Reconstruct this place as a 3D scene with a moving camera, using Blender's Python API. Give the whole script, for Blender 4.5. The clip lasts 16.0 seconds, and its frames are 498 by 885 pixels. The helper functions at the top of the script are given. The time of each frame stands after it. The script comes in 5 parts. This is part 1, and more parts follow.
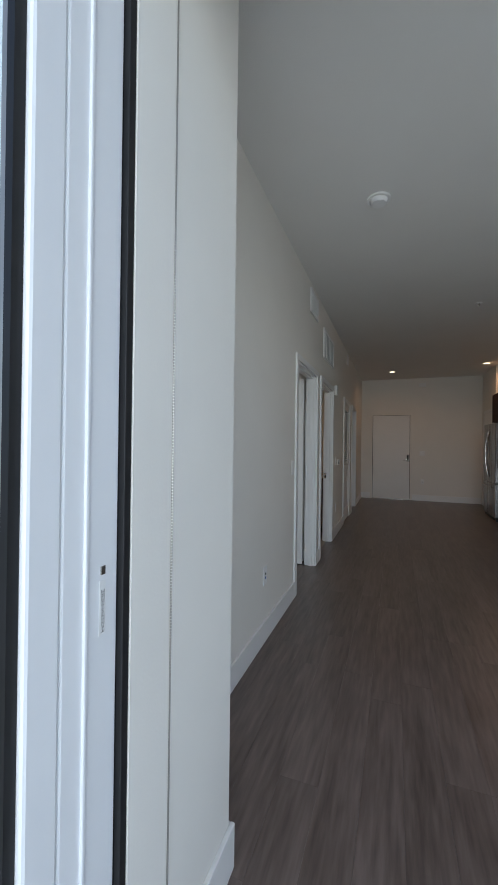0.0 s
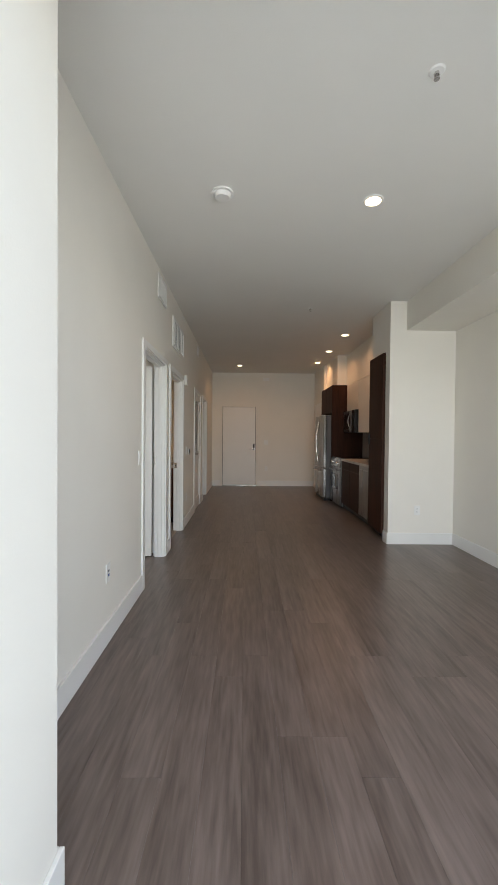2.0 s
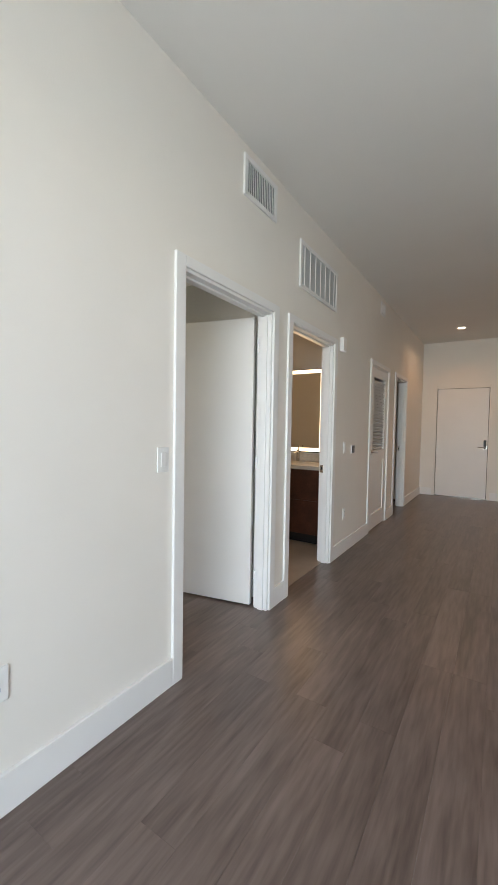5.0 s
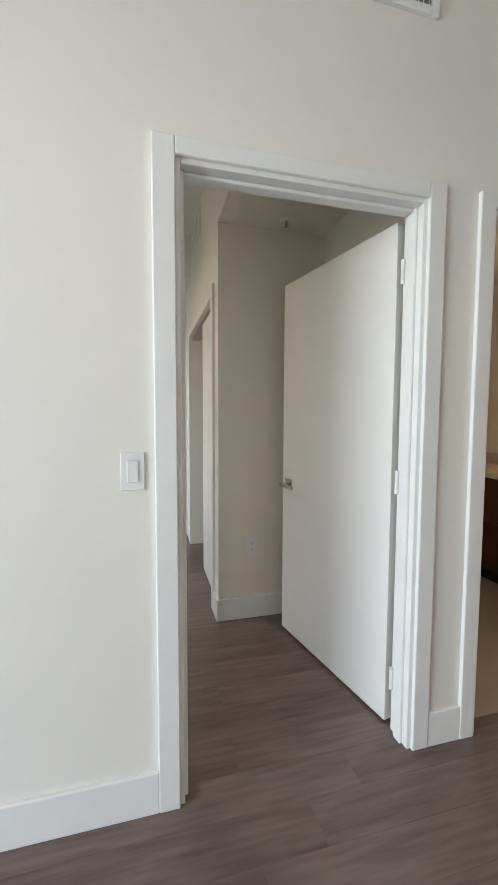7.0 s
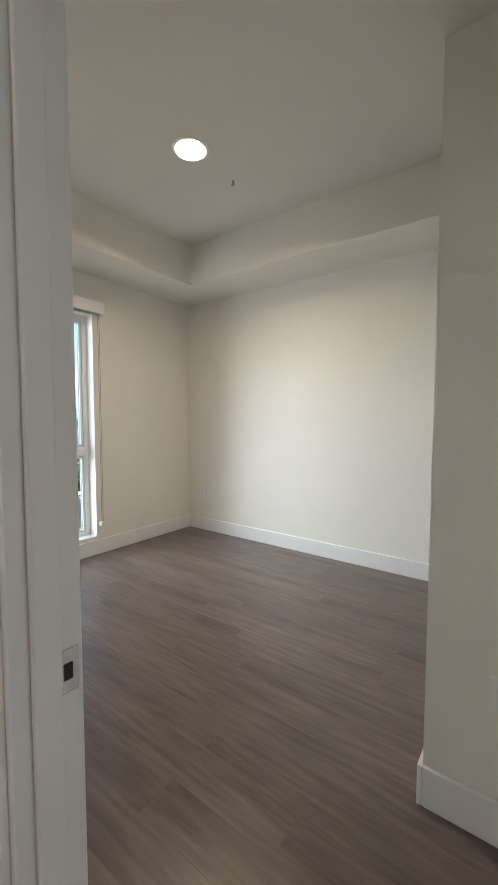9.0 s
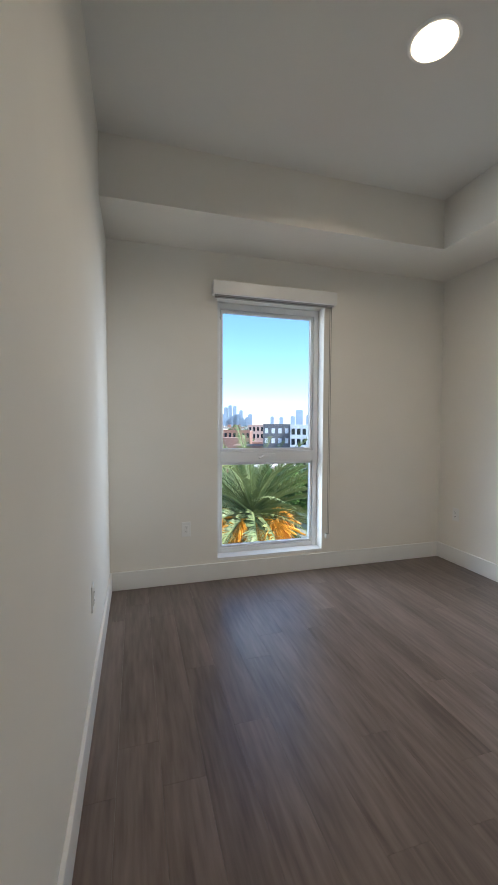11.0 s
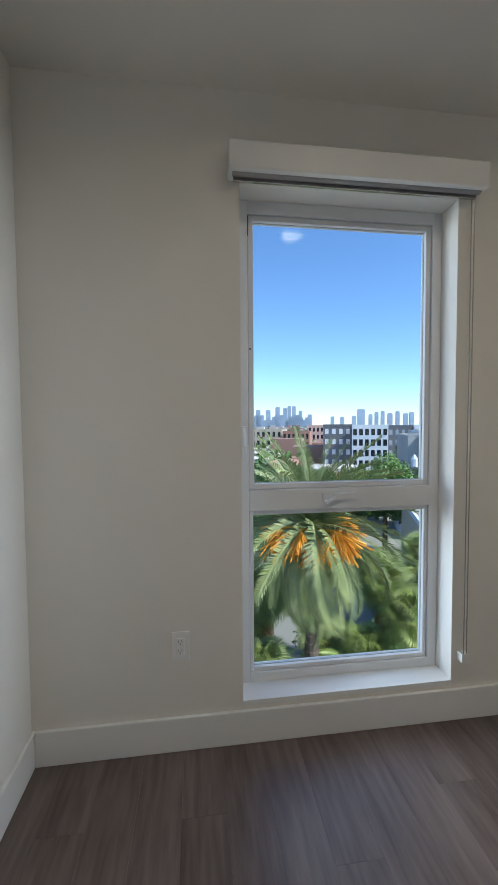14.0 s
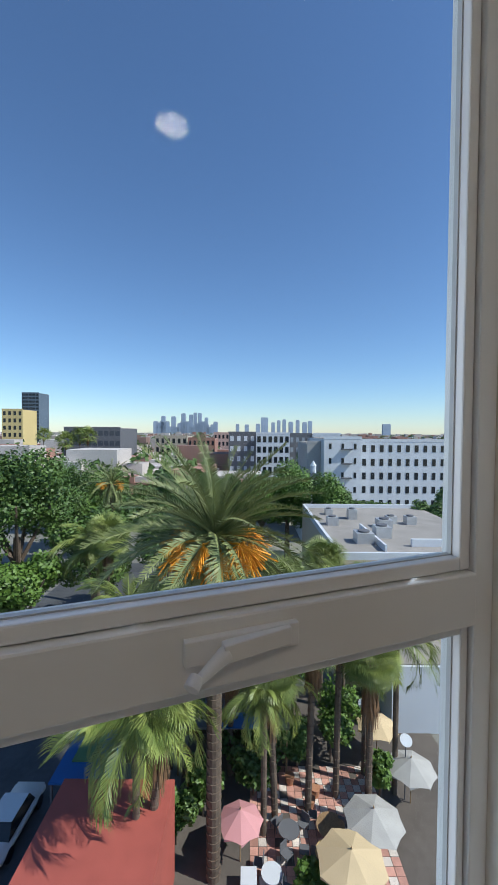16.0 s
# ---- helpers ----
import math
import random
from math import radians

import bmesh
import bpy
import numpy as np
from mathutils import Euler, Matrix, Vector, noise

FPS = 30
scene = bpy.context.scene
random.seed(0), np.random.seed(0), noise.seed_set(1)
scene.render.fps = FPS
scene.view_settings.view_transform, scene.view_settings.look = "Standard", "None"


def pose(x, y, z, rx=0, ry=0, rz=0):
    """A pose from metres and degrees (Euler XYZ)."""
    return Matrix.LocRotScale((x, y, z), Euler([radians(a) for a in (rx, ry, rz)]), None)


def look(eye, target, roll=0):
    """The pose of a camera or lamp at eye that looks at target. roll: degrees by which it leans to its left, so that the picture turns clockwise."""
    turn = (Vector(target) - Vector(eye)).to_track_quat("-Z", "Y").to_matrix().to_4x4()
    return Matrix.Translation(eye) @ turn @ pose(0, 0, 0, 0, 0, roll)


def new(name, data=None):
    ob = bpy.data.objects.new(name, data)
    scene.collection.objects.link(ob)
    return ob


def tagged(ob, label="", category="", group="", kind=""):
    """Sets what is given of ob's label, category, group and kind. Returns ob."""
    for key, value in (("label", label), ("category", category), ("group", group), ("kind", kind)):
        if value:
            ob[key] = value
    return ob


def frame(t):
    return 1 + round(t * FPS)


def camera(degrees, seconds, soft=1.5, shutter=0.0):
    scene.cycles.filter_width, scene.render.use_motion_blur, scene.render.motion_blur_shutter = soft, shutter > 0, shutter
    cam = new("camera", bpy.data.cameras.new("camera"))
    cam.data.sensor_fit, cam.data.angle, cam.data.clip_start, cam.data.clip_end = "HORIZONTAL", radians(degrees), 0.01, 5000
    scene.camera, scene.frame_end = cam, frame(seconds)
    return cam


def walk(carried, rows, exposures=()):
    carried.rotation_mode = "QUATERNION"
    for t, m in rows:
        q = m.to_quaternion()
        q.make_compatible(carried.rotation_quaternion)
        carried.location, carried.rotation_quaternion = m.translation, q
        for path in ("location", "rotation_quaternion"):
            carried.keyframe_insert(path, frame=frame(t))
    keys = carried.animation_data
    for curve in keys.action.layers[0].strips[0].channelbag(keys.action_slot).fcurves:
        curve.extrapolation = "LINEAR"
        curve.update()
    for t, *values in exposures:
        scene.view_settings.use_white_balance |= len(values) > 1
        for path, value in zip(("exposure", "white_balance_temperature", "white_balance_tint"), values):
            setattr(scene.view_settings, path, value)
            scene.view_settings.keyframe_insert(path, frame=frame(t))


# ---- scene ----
cam = camera(65.1, 16.0)

PATH = [
    (0, (0.804, 0.399, 1.302), (0.101, 2.271, 1.31), 0.7),
    (0.5, (0.79, 0.406, 1.303), (0.461, 2.379, 1.296), 0.5),
    (1, (0.795, 0.396, 1.3), (0.685, 2.393, 1.277), 0.5),
    (1.5, (0.808, 0.391, 1.294), (0.801, 2.391, 1.258), 0.5),
    (2, (0.848, 0.435, 1.292), (0.87, 2.435, 1.259), 0.5),
    (2.5, (0.927, 0.615, 1.29), (0.922, 2.615, 1.273), 0.5),
    (3, (0.977, 0.884, 1.281), (0.899, 2.883, 1.277), 0.5),
    (3.5, (1.039, 1.195, 1.295), (0.81, 3.182, 1.278), 0.6),
    (4, (1.153, 1.529, 1.282), (0.678, 3.472, 1.241), 0.4),
    (4.2, (1.195, 1.676, 1.271), (0.601, 3.585, 1.219), 0.6),
    (6.3, (1.378, 3.204, 1.269), (-0.347, 4.21, 1.153), 0.4),
    (6.5, (1.332, 3.33, 1.265), (-0.462, 4.207, 1.142), 0.3),
    (7, (1.219, 3.625, 1.276), (-0.712, 4.129, 1.141), 0.2),
    (7.5, (1.072, 3.915, 1.276), (-0.92, 4.02, 1.129), 0.2),
    (8, (0.823, 4.133, 1.282), (-1.145, 3.809, 1.134), 0.2),
    (8.5, (0.533, 4.293, 1.278), (-1.308, 3.524, 1.134), 0.1),
    (9, (0.221, 4.307, 1.278), (-1.381, 3.117, 1.156), 0.1),
    (9.5, (-0.016, 4.258, 1.265), (-1.301, 2.73, 1.157), 0.3),
    (10, (-0.142, 4.134, 1.215), (-1.128, 2.395, 1.132), 0.3),
    (10.2, (-0.184, 4.114, 1.214), (-1.058, 2.317, 1.136), 0.3),
    (12.3, (-0.437, 3.58, 1.307), (-0.817, 1.619, 1.216), -0.1),
    (12.5, (-0.477, 3.463, 1.284), (-0.846, 1.499, 1.207), -0.1),
    (13, (-0.569, 3.171, 1.277), (-0.894, 1.199, 1.199), -0.2),
    (13.5, (-0.625, 2.863, 1.291), (-0.918, 0.886, 1.201), -0.2),
    (14, (-0.74, 2.536, 1.295), (-1.002, 0.555, 1.205), -0.4),
    (14.5, (-0.828, 2.195, 1.272), (-1.083, 0.213, 1.184), -0.5),
    (15, (-0.949, 1.882, 1.265), (-1.235, -0.095, 1.171), -0.5),
    (15.5, (-1.058, 1.638, 1.26), (-1.478, -0.316, 1.186), -1.2),
    (16, (-1.179, 1.371, 1.254), (-1.905, -0.491, 1.199), 0.4),
]
walk(cam, [(t, look(eye, target, roll)) for t, eye, target, roll in PATH],
     exposures=((0, -0.05, 5950, 8), (0.5, 0.35, 6550, 9), (1, 0.6, 6850, 10), (2, 0.9, 6600, 9), (3, 1.1, 6350, 9), (4, 1.3, 6300, 9), (6.3, 1.6, 6250, 8), (7.5, 1.55, 6250, 8), (8.5, 1.55, 6300, 8),
                (9.5, 1.35, 6050, 9), (10.2, 1.2, 5950, 9), (12.5, 1.0, 5750, 8), (14, 0.6, 5800, 8), (15, 0.1, 5750, 8), (15.5, 0.05, 5800, 9), (16, 0.0, 6200, 11)))

# ---- light ----
world = bpy.data.worlds.new("sky_world")
scene.world = world
world.use_nodes = True
wn = world.node_tree
sky = wn.nodes.new("ShaderNodeTexSky")
sky.sky_type = "NISHITA"
sky.sun_disc = False
sky.sun_elevation = radians(48)
sky.sun_rotation = radians(-50)
sky.air_density = 1.0
sky.dust_density = 0.1
sky.ozone_density = 6.5
wn.nodes["Background"].inputs[1].default_value = 0.15
wn.links.new(sky.outputs[0], wn.nodes["Background"].inputs[0])


def lamp(name, kind, m, power, color=(1, 1, 1), **kw):
    d = bpy.data.lights.new(name, kind)
    d.energy, d.color = power, color
    if kind == "AREA":
        d.shape = kw.get("shape", "RECTANGLE")
        d.size, d.size_y = kw["size"], kw.get("size_y", kw["size"])
        d.spread = radians(kw.get("spread", 180))
    if kind == "SUN":
        d.angle = radians(0.6)
    ob = new(name, d)
    ob.matrix_world = m
    return ob


lamp("sun", "SUN", look((-66, 55, 90), (0, 0, 0)), 5.0, (1, 0.95, 0.86))
# the sky's light through the open side of the balcony
lamp("balcony_daylight", "AREA", look((1.7, -1.15, 1.5), (1.7, 4.0, 1.4)), 95, (0.94, 0.96, 0.95), size=3.5, size_y=2.7)

# the sky's light through the bedroom window
lamp("window_daylight", "AREA", look((-1.47, 1.13, 1.25), (-2.5, 2.8, 0.3)), 3.8, (0.82, 0.91, 1.0), size=0.6, size_y=1.8, spread=95)
lamp("window_daylight", "AREA", look((-1.25, 1.13, 1.25), (0.0, 1.5, 1.0)), 1.3, (0.82, 0.91, 1.0), size=0.5, size_y=1.8, spread=80)

# ---- materials ----


def mat(name, color, rough=0.5, metal=0.0, grain=0.0, scale=20.0, bump=0.0, bscale=200.0, var=0.0, trans=0.0, emit=0.0, stretch=(1, 1, 1), spec=0.5, color2=None, randomize=0.0, ior=1.45):
    """A node material: a base colour varied at two scales by noise, roughness wear and fine relief."""
    m = bpy.data.materials.new(name)
    m.use_nodes = True
    nt = m.node_tree
    b = nt.nodes["Principled BSDF"]
    b.inputs["Roughness"].default_value = rough
    b.inputs["Metallic"].default_value = metal
    b.inputs["Specular IOR Level"].default_value = spec
    b.inputs["Transmission Weight"].default_value = trans
    b.inputs["IOR"].default_value = ior
    b.inputs["Base Color"].default_value = (*color, 1)
    if emit:
        b.inputs["Emission Color"].default_value = (*color, 1)
        b.inputs["Emission Strength"].default_value = emit
    tc = nt.nodes.new("ShaderNodeTexCoord")
    mp = nt.nodes.new("ShaderNodeMapping")
    mp.inputs["Scale"].default_value = stretch
    nt.links.new(tc.outputs["Object"], mp.inputs["Vector"])
    if grain or randomize:
        n1 = nt.nodes.new("ShaderNodeTexNoise")
        n1.inputs["Scale"].default_value, n1.inputs["Detail"].default_value = scale, 6
        n2 = nt.nodes.new("ShaderNodeTexNoise")
        n2.inputs["Scale"].default_value, n2.inputs["Detail"].default_value = scale * 0.13, 3
        nt.links.new(mp.outputs[0], n1.inputs["Vector"])
        nt.links.new(mp.outputs[0], n2.inputs["Vector"])
        if randomize:
            oi = nt.nodes.new("ShaderNodeObjectInfo")
            off = nt.nodes.new("ShaderNodeVectorMath")
            off.operation = "MULTIPLY_ADD"
            off.inputs[1].default_value = (37, 53, 11)
            nt.links.new(oi.outputs["Random"], off.inputs[0])
            nt.links.new(mp.outputs[0], off.inputs[2])
            nt.links.new(off.outputs[0], n1.inputs["Vector"])
            nt.links.new(off.outputs[0], n2.inputs["Vector"])
        mix = nt.nodes.new("ShaderNodeMix")
        mix.data_type = "RGBA"
        c2 = color2 or tuple(min(1, c * (1 + grain)) for c in color)
        c1 = color if color2 else tuple(c * (1 - grain) for c in color)
        mix.inputs["A"].default_value, mix.inputs["B"].default_value = (*c1, 1), (*c2, 1)
        add = nt.nodes.new("ShaderNodeMath")
        add.operation = "ADD"
        half = nt.nodes.new("ShaderNodeMath")
        half.operation = "MULTIPLY_ADD"
        half.inputs[1].default_value, half.inputs[2].default_value = 0.5, 0.0
        nt.links.new(n1.outputs["Fac"], add.inputs[0])
        nt.links.new(n2.outputs["Fac"], add.inputs[1])
        nt.links.new(add.outputs[0], half.inputs[0])
        ramp = nt.nodes.new("ShaderNodeMapRange")
        ramp.inputs["From Min"].default_value, ramp.inputs["From Max"].default_value = 0.34, 0.66
        nt.links.new(half.outputs[0], ramp.inputs["Value"])
        nt.links.new(ramp.outputs[0], mix.inputs["Factor"])
        out = mix.outputs["Result"]
        if randomize:
            hsv = nt.nodes.new("ShaderNodeHueSaturation")
            vr = nt.nodes.new("ShaderNodeMapRange")
            vr.inputs["To Min"].default_value, vr.inputs["To Max"].default_value = 1 - randomize, 1 + randomize
            nt.links.new(oi.outputs["Random"], vr.inputs["Value"])
            nt.links.new(vr.outputs[0], hsv.inputs["Value"])
            nt.links.new(out, hsv.inputs["Color"])
            out = hsv.outputs["Color"]
        nt.links.new(out, b.inputs["Base Color"])
        rr = nt.nodes.new("ShaderNodeMapRange")
        rr.inputs["To Min"].default_value, rr.inputs["To Max"].default_value = max(0.02, rough - 0.07), min(1, rough + 0.07)
        nt.links.new(half.outputs[0], rr.inputs["Value"])
        nt.links.new(rr.outputs[0], b.inputs["Roughness"])
    if bump:
        nb = nt.nodes.new("ShaderNodeTexNoise")
        nb.inputs["Scale"].default_value, nb.inputs["Detail"].default_value = bscale, 3
        nt.links.new(mp.outputs[0], nb.inputs["Vector"])
        bp = nt.nodes.new("ShaderNodeBump")
        bp.inputs["Strength"].default_value, bp.inputs["Distance"].default_value = bump, 0.002
        nt.links.new(nb.outputs["Fac"], bp.inputs["Height"])
        nt.links.new(bp.outputs[0], b.inputs["Normal"])
    return m


WALL = mat("wall_paint", (0.81, 0.785, 0.725), 0.75, grain=0.02, scale=3, bump=0.16, bscale=130)
CEIL = mat("ceiling_paint", (0.78, 0.77, 0.735), 0.85, grain=0.02, scale=2, bump=0.2, bscale=150)
TRIM = mat("trim_paint", (0.82, 0.82, 0.80), 0.35, grain=0.015, scale=8, bump=0.05, bscale=60)
DOOR = mat("door_paint", (0.80, 0.79, 0.76), 0.4, grain=0.015, scale=6, bump=0.06, bscale=80)
PLANK = mat("vinyl_plank", (0.086, 0.063, 0.053), 0.32, grain=0.3, scale=5, stretch=(10, 0.9, 1), bump=0.12, bscale=40, color2=(0.205, 0.160, 0.140), randomize=0.06, spec=0.65)
SUBFLOOR = mat("floor_joint", (0.05, 0.04, 0.035), 0.8, grain=0.1)
TILE = mat("bath_tile", (0.42, 0.35, 0.28), 0.4, grain=0.12, scale=5)
WALNUT = mat("dark_walnut", (0.042, 0.016, 0.009), 0.55, spec=0.15, grain=0.4, scale=12, stretch=(6, 6, 0.4), bump=0.1, bscale=60)
VANITY = mat("vanity_walnut", (0.06, 0.022, 0.013), 0.35, grain=0.4, scale=12, stretch=(6, 0.6, 6), bump=0.1, bscale=60)
STEEL = mat("brushed_steel", (0.30, 0.29, 0.28), 0.28, 1.0, grain=0.025, scale=40, stretch=(1, 1, 0.02))
CHROME = mat("satin_nickel", (0.55, 0.53, 0.5), 0.25, 1.0, grain=0.04, scale=60)
BLACK = mat("black_plastic", (0.012, 0.012, 0.013), 0.4, grain=0.2, scale=40)
GLASSBLACK = mat("black_glass", (0.008, 0.008, 0.009), 0.06, grain=0.1, scale=20)
QUARTZ = mat("quartz_top", (0.62, 0.59, 0.54), 0.25, grain=0.12, scale=60)
SPLASH = mat("tile_backsplash", (0.42, 0.39, 0.36), 0.3, grain=0.08, scale=10)
LAMIN = mat("white_laminate", (0.72, 0.68, 0.62), 0.35, grain=0.02, scale=10)
PLASTIC = mat("white_plastic", (0.82, 0.82, 0.80), 0.3, grain=0.01, scale=20)
# grey of the sheets behind vent slats, painting the shade of the duct
VENTGREY = mat("vent_shadow", (0.25, 0.26, 0.26), 0.6, grain=0.1)
GRILLE = mat("grille_grey", (0.5, 0.52, 0.53), 0.5, grain=0.05)
VINYL = mat("white_vinyl_frame", (0.80, 0.81, 0.82), 0.3, grain=0.015, scale=10)
RUBBER = mat("black_gasket", (0.01, 0.01, 0.011), 0.6, grain=0.2)
CHAIN = mat("bead_chain", (0.35, 0.33, 0.3), 0.35, 0.6, grain=0.1)
BULB = mat("lamp_diffuser", (1.0, 0.78, 0.52), 0.5, emit=3)
MIRRORLED = mat("mirror_led", (1.0, 0.74, 0.46), 0.5, emit=1.0)
MIRROR = mat("mirror_silver", (0.85, 0.85, 0.85), 0.02, 1.0)
INK = mat("label_ink", (0.05, 0.05, 0.05), 0.6)

GLASS = bpy.data.materials.new("window_glass")
GLASS.use_nodes = True
gn = GLASS.node_tree
gn.nodes.remove(gn.nodes["Principled BSDF"])
gt, gg = gn.nodes.new("ShaderNodeBsdfTransparent"), gn.nodes.new("ShaderNodeBsdfGlossy")
gg.inputs["Roughness"].default_value = 0.01
gt.inputs["Color"].default_value = (0.93, 0.96, 0.96, 1)
gm = gn.nodes.new("ShaderNodeMixShader")
gm.inputs[0].default_value = 0.004
gn.links.new(gt.outputs[0], gm.inputs[1])
gn.links.new(gg.outputs[0], gm.inputs[2])
gn.links.new(gm.outputs[0], gn.nodes["Material Output"].inputs[0])

# ---- building helpers ----


def box(bm, x0, y0, z0, x1, y1, z1):
    m = Matrix.Translation(((x0 + x1) / 2, (y0 + y1) / 2, (z0 + z1) / 2)) @ Matrix.Diagonal((abs(x1 - x0), abs(y1 - y0), abs(z1 - z0), 1))
    return bmesh.ops.create_cube(bm, size=1, matrix=m)["verts"]


def rod(bm, a, b, r0, r1=None, n=12):
    a, b = Vector(a), Vector(b)
    d = b - a
    m = Matrix.Translation((a + b) / 2) @ d.to_track_quat("Z", "Y").to_matrix().to_4x4()
    bmesh.ops.create_cone(bm, cap_ends=True, segments=n, radius1=r0, radius2=r0 if r1 is None else r1, depth=d.length, matrix=m)


def mesh_of(name, bm, material, bevel=0.0, smooth=False):
    if bevel:
        bmesh.ops.bevel(bm, geom=[e for e in bm.edges], offset=bevel, segments=2, profile=0.5, affect="EDGES", clamp_overlap=True)
    me = bpy.data.meshes.new(name)
    if smooth:
        for f in bm.faces:
            f.smooth = True
    bm.to_mesh(me)
    bm.free()
    me.materials.append(material)
    return me


def solid(name, boxes, material, bevel=0.0):
    """One mesh object made of the given boxes."""
    bm = bmesh.new()
    for b in boxes:
        box(bm, *b)
    return new(name, mesh_of(name, bm, material, bevel))


def part(name, bm, material, parent, label="", bevel=0.0, smooth=False):
    ob = new(name, mesh_of(name, bm, material, bevel, smooth))
    ob.parent = parent
    ob.matrix_parent_inverse = parent.matrix_world.inverted() if parent.parent is None and parent.matrix_basis == Matrix() else Matrix()
    return tagged(ob, label)


def pbox(name, b, material, parent, label="", bevel=0.002):
    bm = bmesh.new()
    box(bm, *b)
    return part(name, bm, material, parent, label, bevel)


def thing(name, label, category, group=""):
    return tagged(new(name), label, category, group)


def structure(ob, label, category):
    return tagged(ob, label, category, kind="structure")


# ---- structure ----
CZ, SO = 2.925, 2.565
XE, XK = 3.38, 2.587
YN, YS = 10.562, 1.004
XW, YC, XC = -3.045, 4.04, -1.109
BED0, BED1, BATH0, BATH1, LOU0, LOU1, HAL0, HAL1, DH = 3.71, 4.592, 4.868, 5.735, 6.99, 7.80, 8.25, 9.0, 2.04

w = solid("wall_west_of_living", [(-0.10, 0.80, 0, 0, BED0, CZ), (-0.10, BED0, DH, 0, BED1, CZ), (-0.10, BED1, 0, 0, BATH0, CZ), (-0.10, BATH0, DH, 0, BATH1, CZ),
                                  (-0.10, BATH1, 0, 0, LOU0, CZ), (-0.10, LOU0, DH, 0, LOU1, CZ), (-0.10, LOU1, 0, 0, HAL0, CZ), (-0.10, HAL0, DH, 0, HAL1, CZ), (-0.10, HAL1, 0, 0, YN, CZ)], WALL)
structure(w, "long off-white painted wall with four door openings", "wall")
structure(solid("wall_pillar", [(0.0, 1.015, 0, 0.338, 1.503, CZ)], WALL), "off-white wall return beside the balcony door", "wall")
ENT0, ENT1 = 0.267, 1.133
structure(solid("wall_north", [(-0.10, YN, 0, ENT0, YN + 0.15, CZ), (ENT0, YN, 2.05, ENT1, YN + 0.15, CZ), (ENT1, YN, 0, XE + 0.15, YN + 0.15, CZ)], WALL), "off-white end wall with the entry door", "wall")
structure(solid("wall_east", [(XE, 0.80, 0, XE + 0.15, YN, CZ)], WALL), "off-white long side wall", "wall")
structure(solid("wall_south_living", [(0.335, 0.80, 2.5, XE, YS, CZ), (3.2, 0.80, 0, XE, YS, 2.5), (-0.10, 0.80, 0, 0.3, 0.98, CZ)], WALL), "off-white outer wall round the balcony door", "wall")
structure(solid("wall_kitchen_end", [(XK, 5.121, 0, XE, 5.26, CZ), (XK, 5.26, 2.345, XE, 5.78, CZ)], WALL), "off-white short wall closing the kitchen", "wall")
structure(solid("wall_kitchen_back", [(3.22, 5.26, 0, XE, 9.32, CZ), (2.885, 5.78, 2.315, 3.22, 8.27, CZ), (2.70, 8.27, 2.33, 3.22, 9.32, CZ)], WALL), "off-white kitchen wall and boxed-in soffit over the cabinets", "wall")
structure(solid("wall_entry_side", [(2.65, 9.32, 0, 3.22, YN, CZ)], WALL), "off-white wall beside the entry", "wall")
structure(solid("soffit_living", [(2.784, YS, SO + 0.012, XE, 5.121, CZ)], WALL), "off-white dropped ceiling box along the side wall", "soffit")
# bedroom
WX0, WX1, WZ0, WZ1 = -1.827, -0.912, 0.165, 2.223
structure(solid("wall_south_bedroom", [(XW - 0.15, 0.80, 0, WX0, YS, CZ), (WX0, 0.80, 0, WX1, YS, WZ0), (WX0, 0.80, WZ1, WX1, YS, CZ), (WX1, 0.80, 0, -0.10, YS, CZ)], WALL), "off-white bedroom wall with a tall window opening", "wall")
structure(solid("wall_west_bedroom", [(XW - 0.15, YS, 0, XW, 4.85, CZ)], WALL), "off-white plain bedroom wall", "wall")
CL0, CL1, CLH = -2.62, -1.29, 2.03
structure(solid("wall_closet", [(XW, YC, 0, CL0, YC + 0.12, CZ), (CL0, YC, CLH, CL1, YC + 0.12, CZ), (CL1, YC, 0, XC, YC + 0.12, CZ), (XC - 0.12, YC + 0.12, 0, XC, 4.72, CZ)], WALL), "off-white closet wall with a sliding door opening", "wall")
structure(solid("wall_bath_south", [(XW, 4.72, 0, -0.10, 4.84, CZ)], WALL), "off-white wall between bedroom and bathroom", "wall")
structure(solid("soffit_bedroom", [(XW, YS, SO, XW + 0.507, YC, CZ), (XW + 0.507, YS, SO, -0.10, YS + 0.541, CZ)], WALL), "off-white dropped ceiling box along two walls", "soffit")
structure(solid("ceiling_vestibule", [(XC, YC, 2.405, -0.10, 4.72, CZ)], WALL), "low off-white ceiling inside the bedroom door", "ceiling")
# bathroom and hall beyond
structure(solid("wall_bath_west", [(-2.1, 4.84, 0, -2.0, 6.65, CZ)], WALL), "warm-lit off-white bathroom wall", "wall")
structure(solid("wall_bath_north", [(-2.1, 6.65, 0, -0.10, 6.77, CZ)], WALL), "warm-lit off-white bathroom wall behind the vanity", "wall")
structure(solid("ceiling_bath", [(-2.0, 4.84, 2.45, -0.10, 6.65, 2.55)], CEIL), "off-white bathroom ceiling", "ceiling")
structure(solid("wall_hall", [(-1.3, 6.77, 0, -1.2, YN, CZ), (-1.2, 8.0, 0, -0.10, 8.1, CZ), (-1.2, 9.6, 0, -0.10, 9.7, CZ)], WALL), "off-white walls inside the closets", "wall")
structure(solid("ceiling", [(XW - 0.15, 0.8, CZ, XE + 0.15, YN + 0.15, CZ + 0.2)], CEIL), "plain off-white painted ceiling", "ceiling")
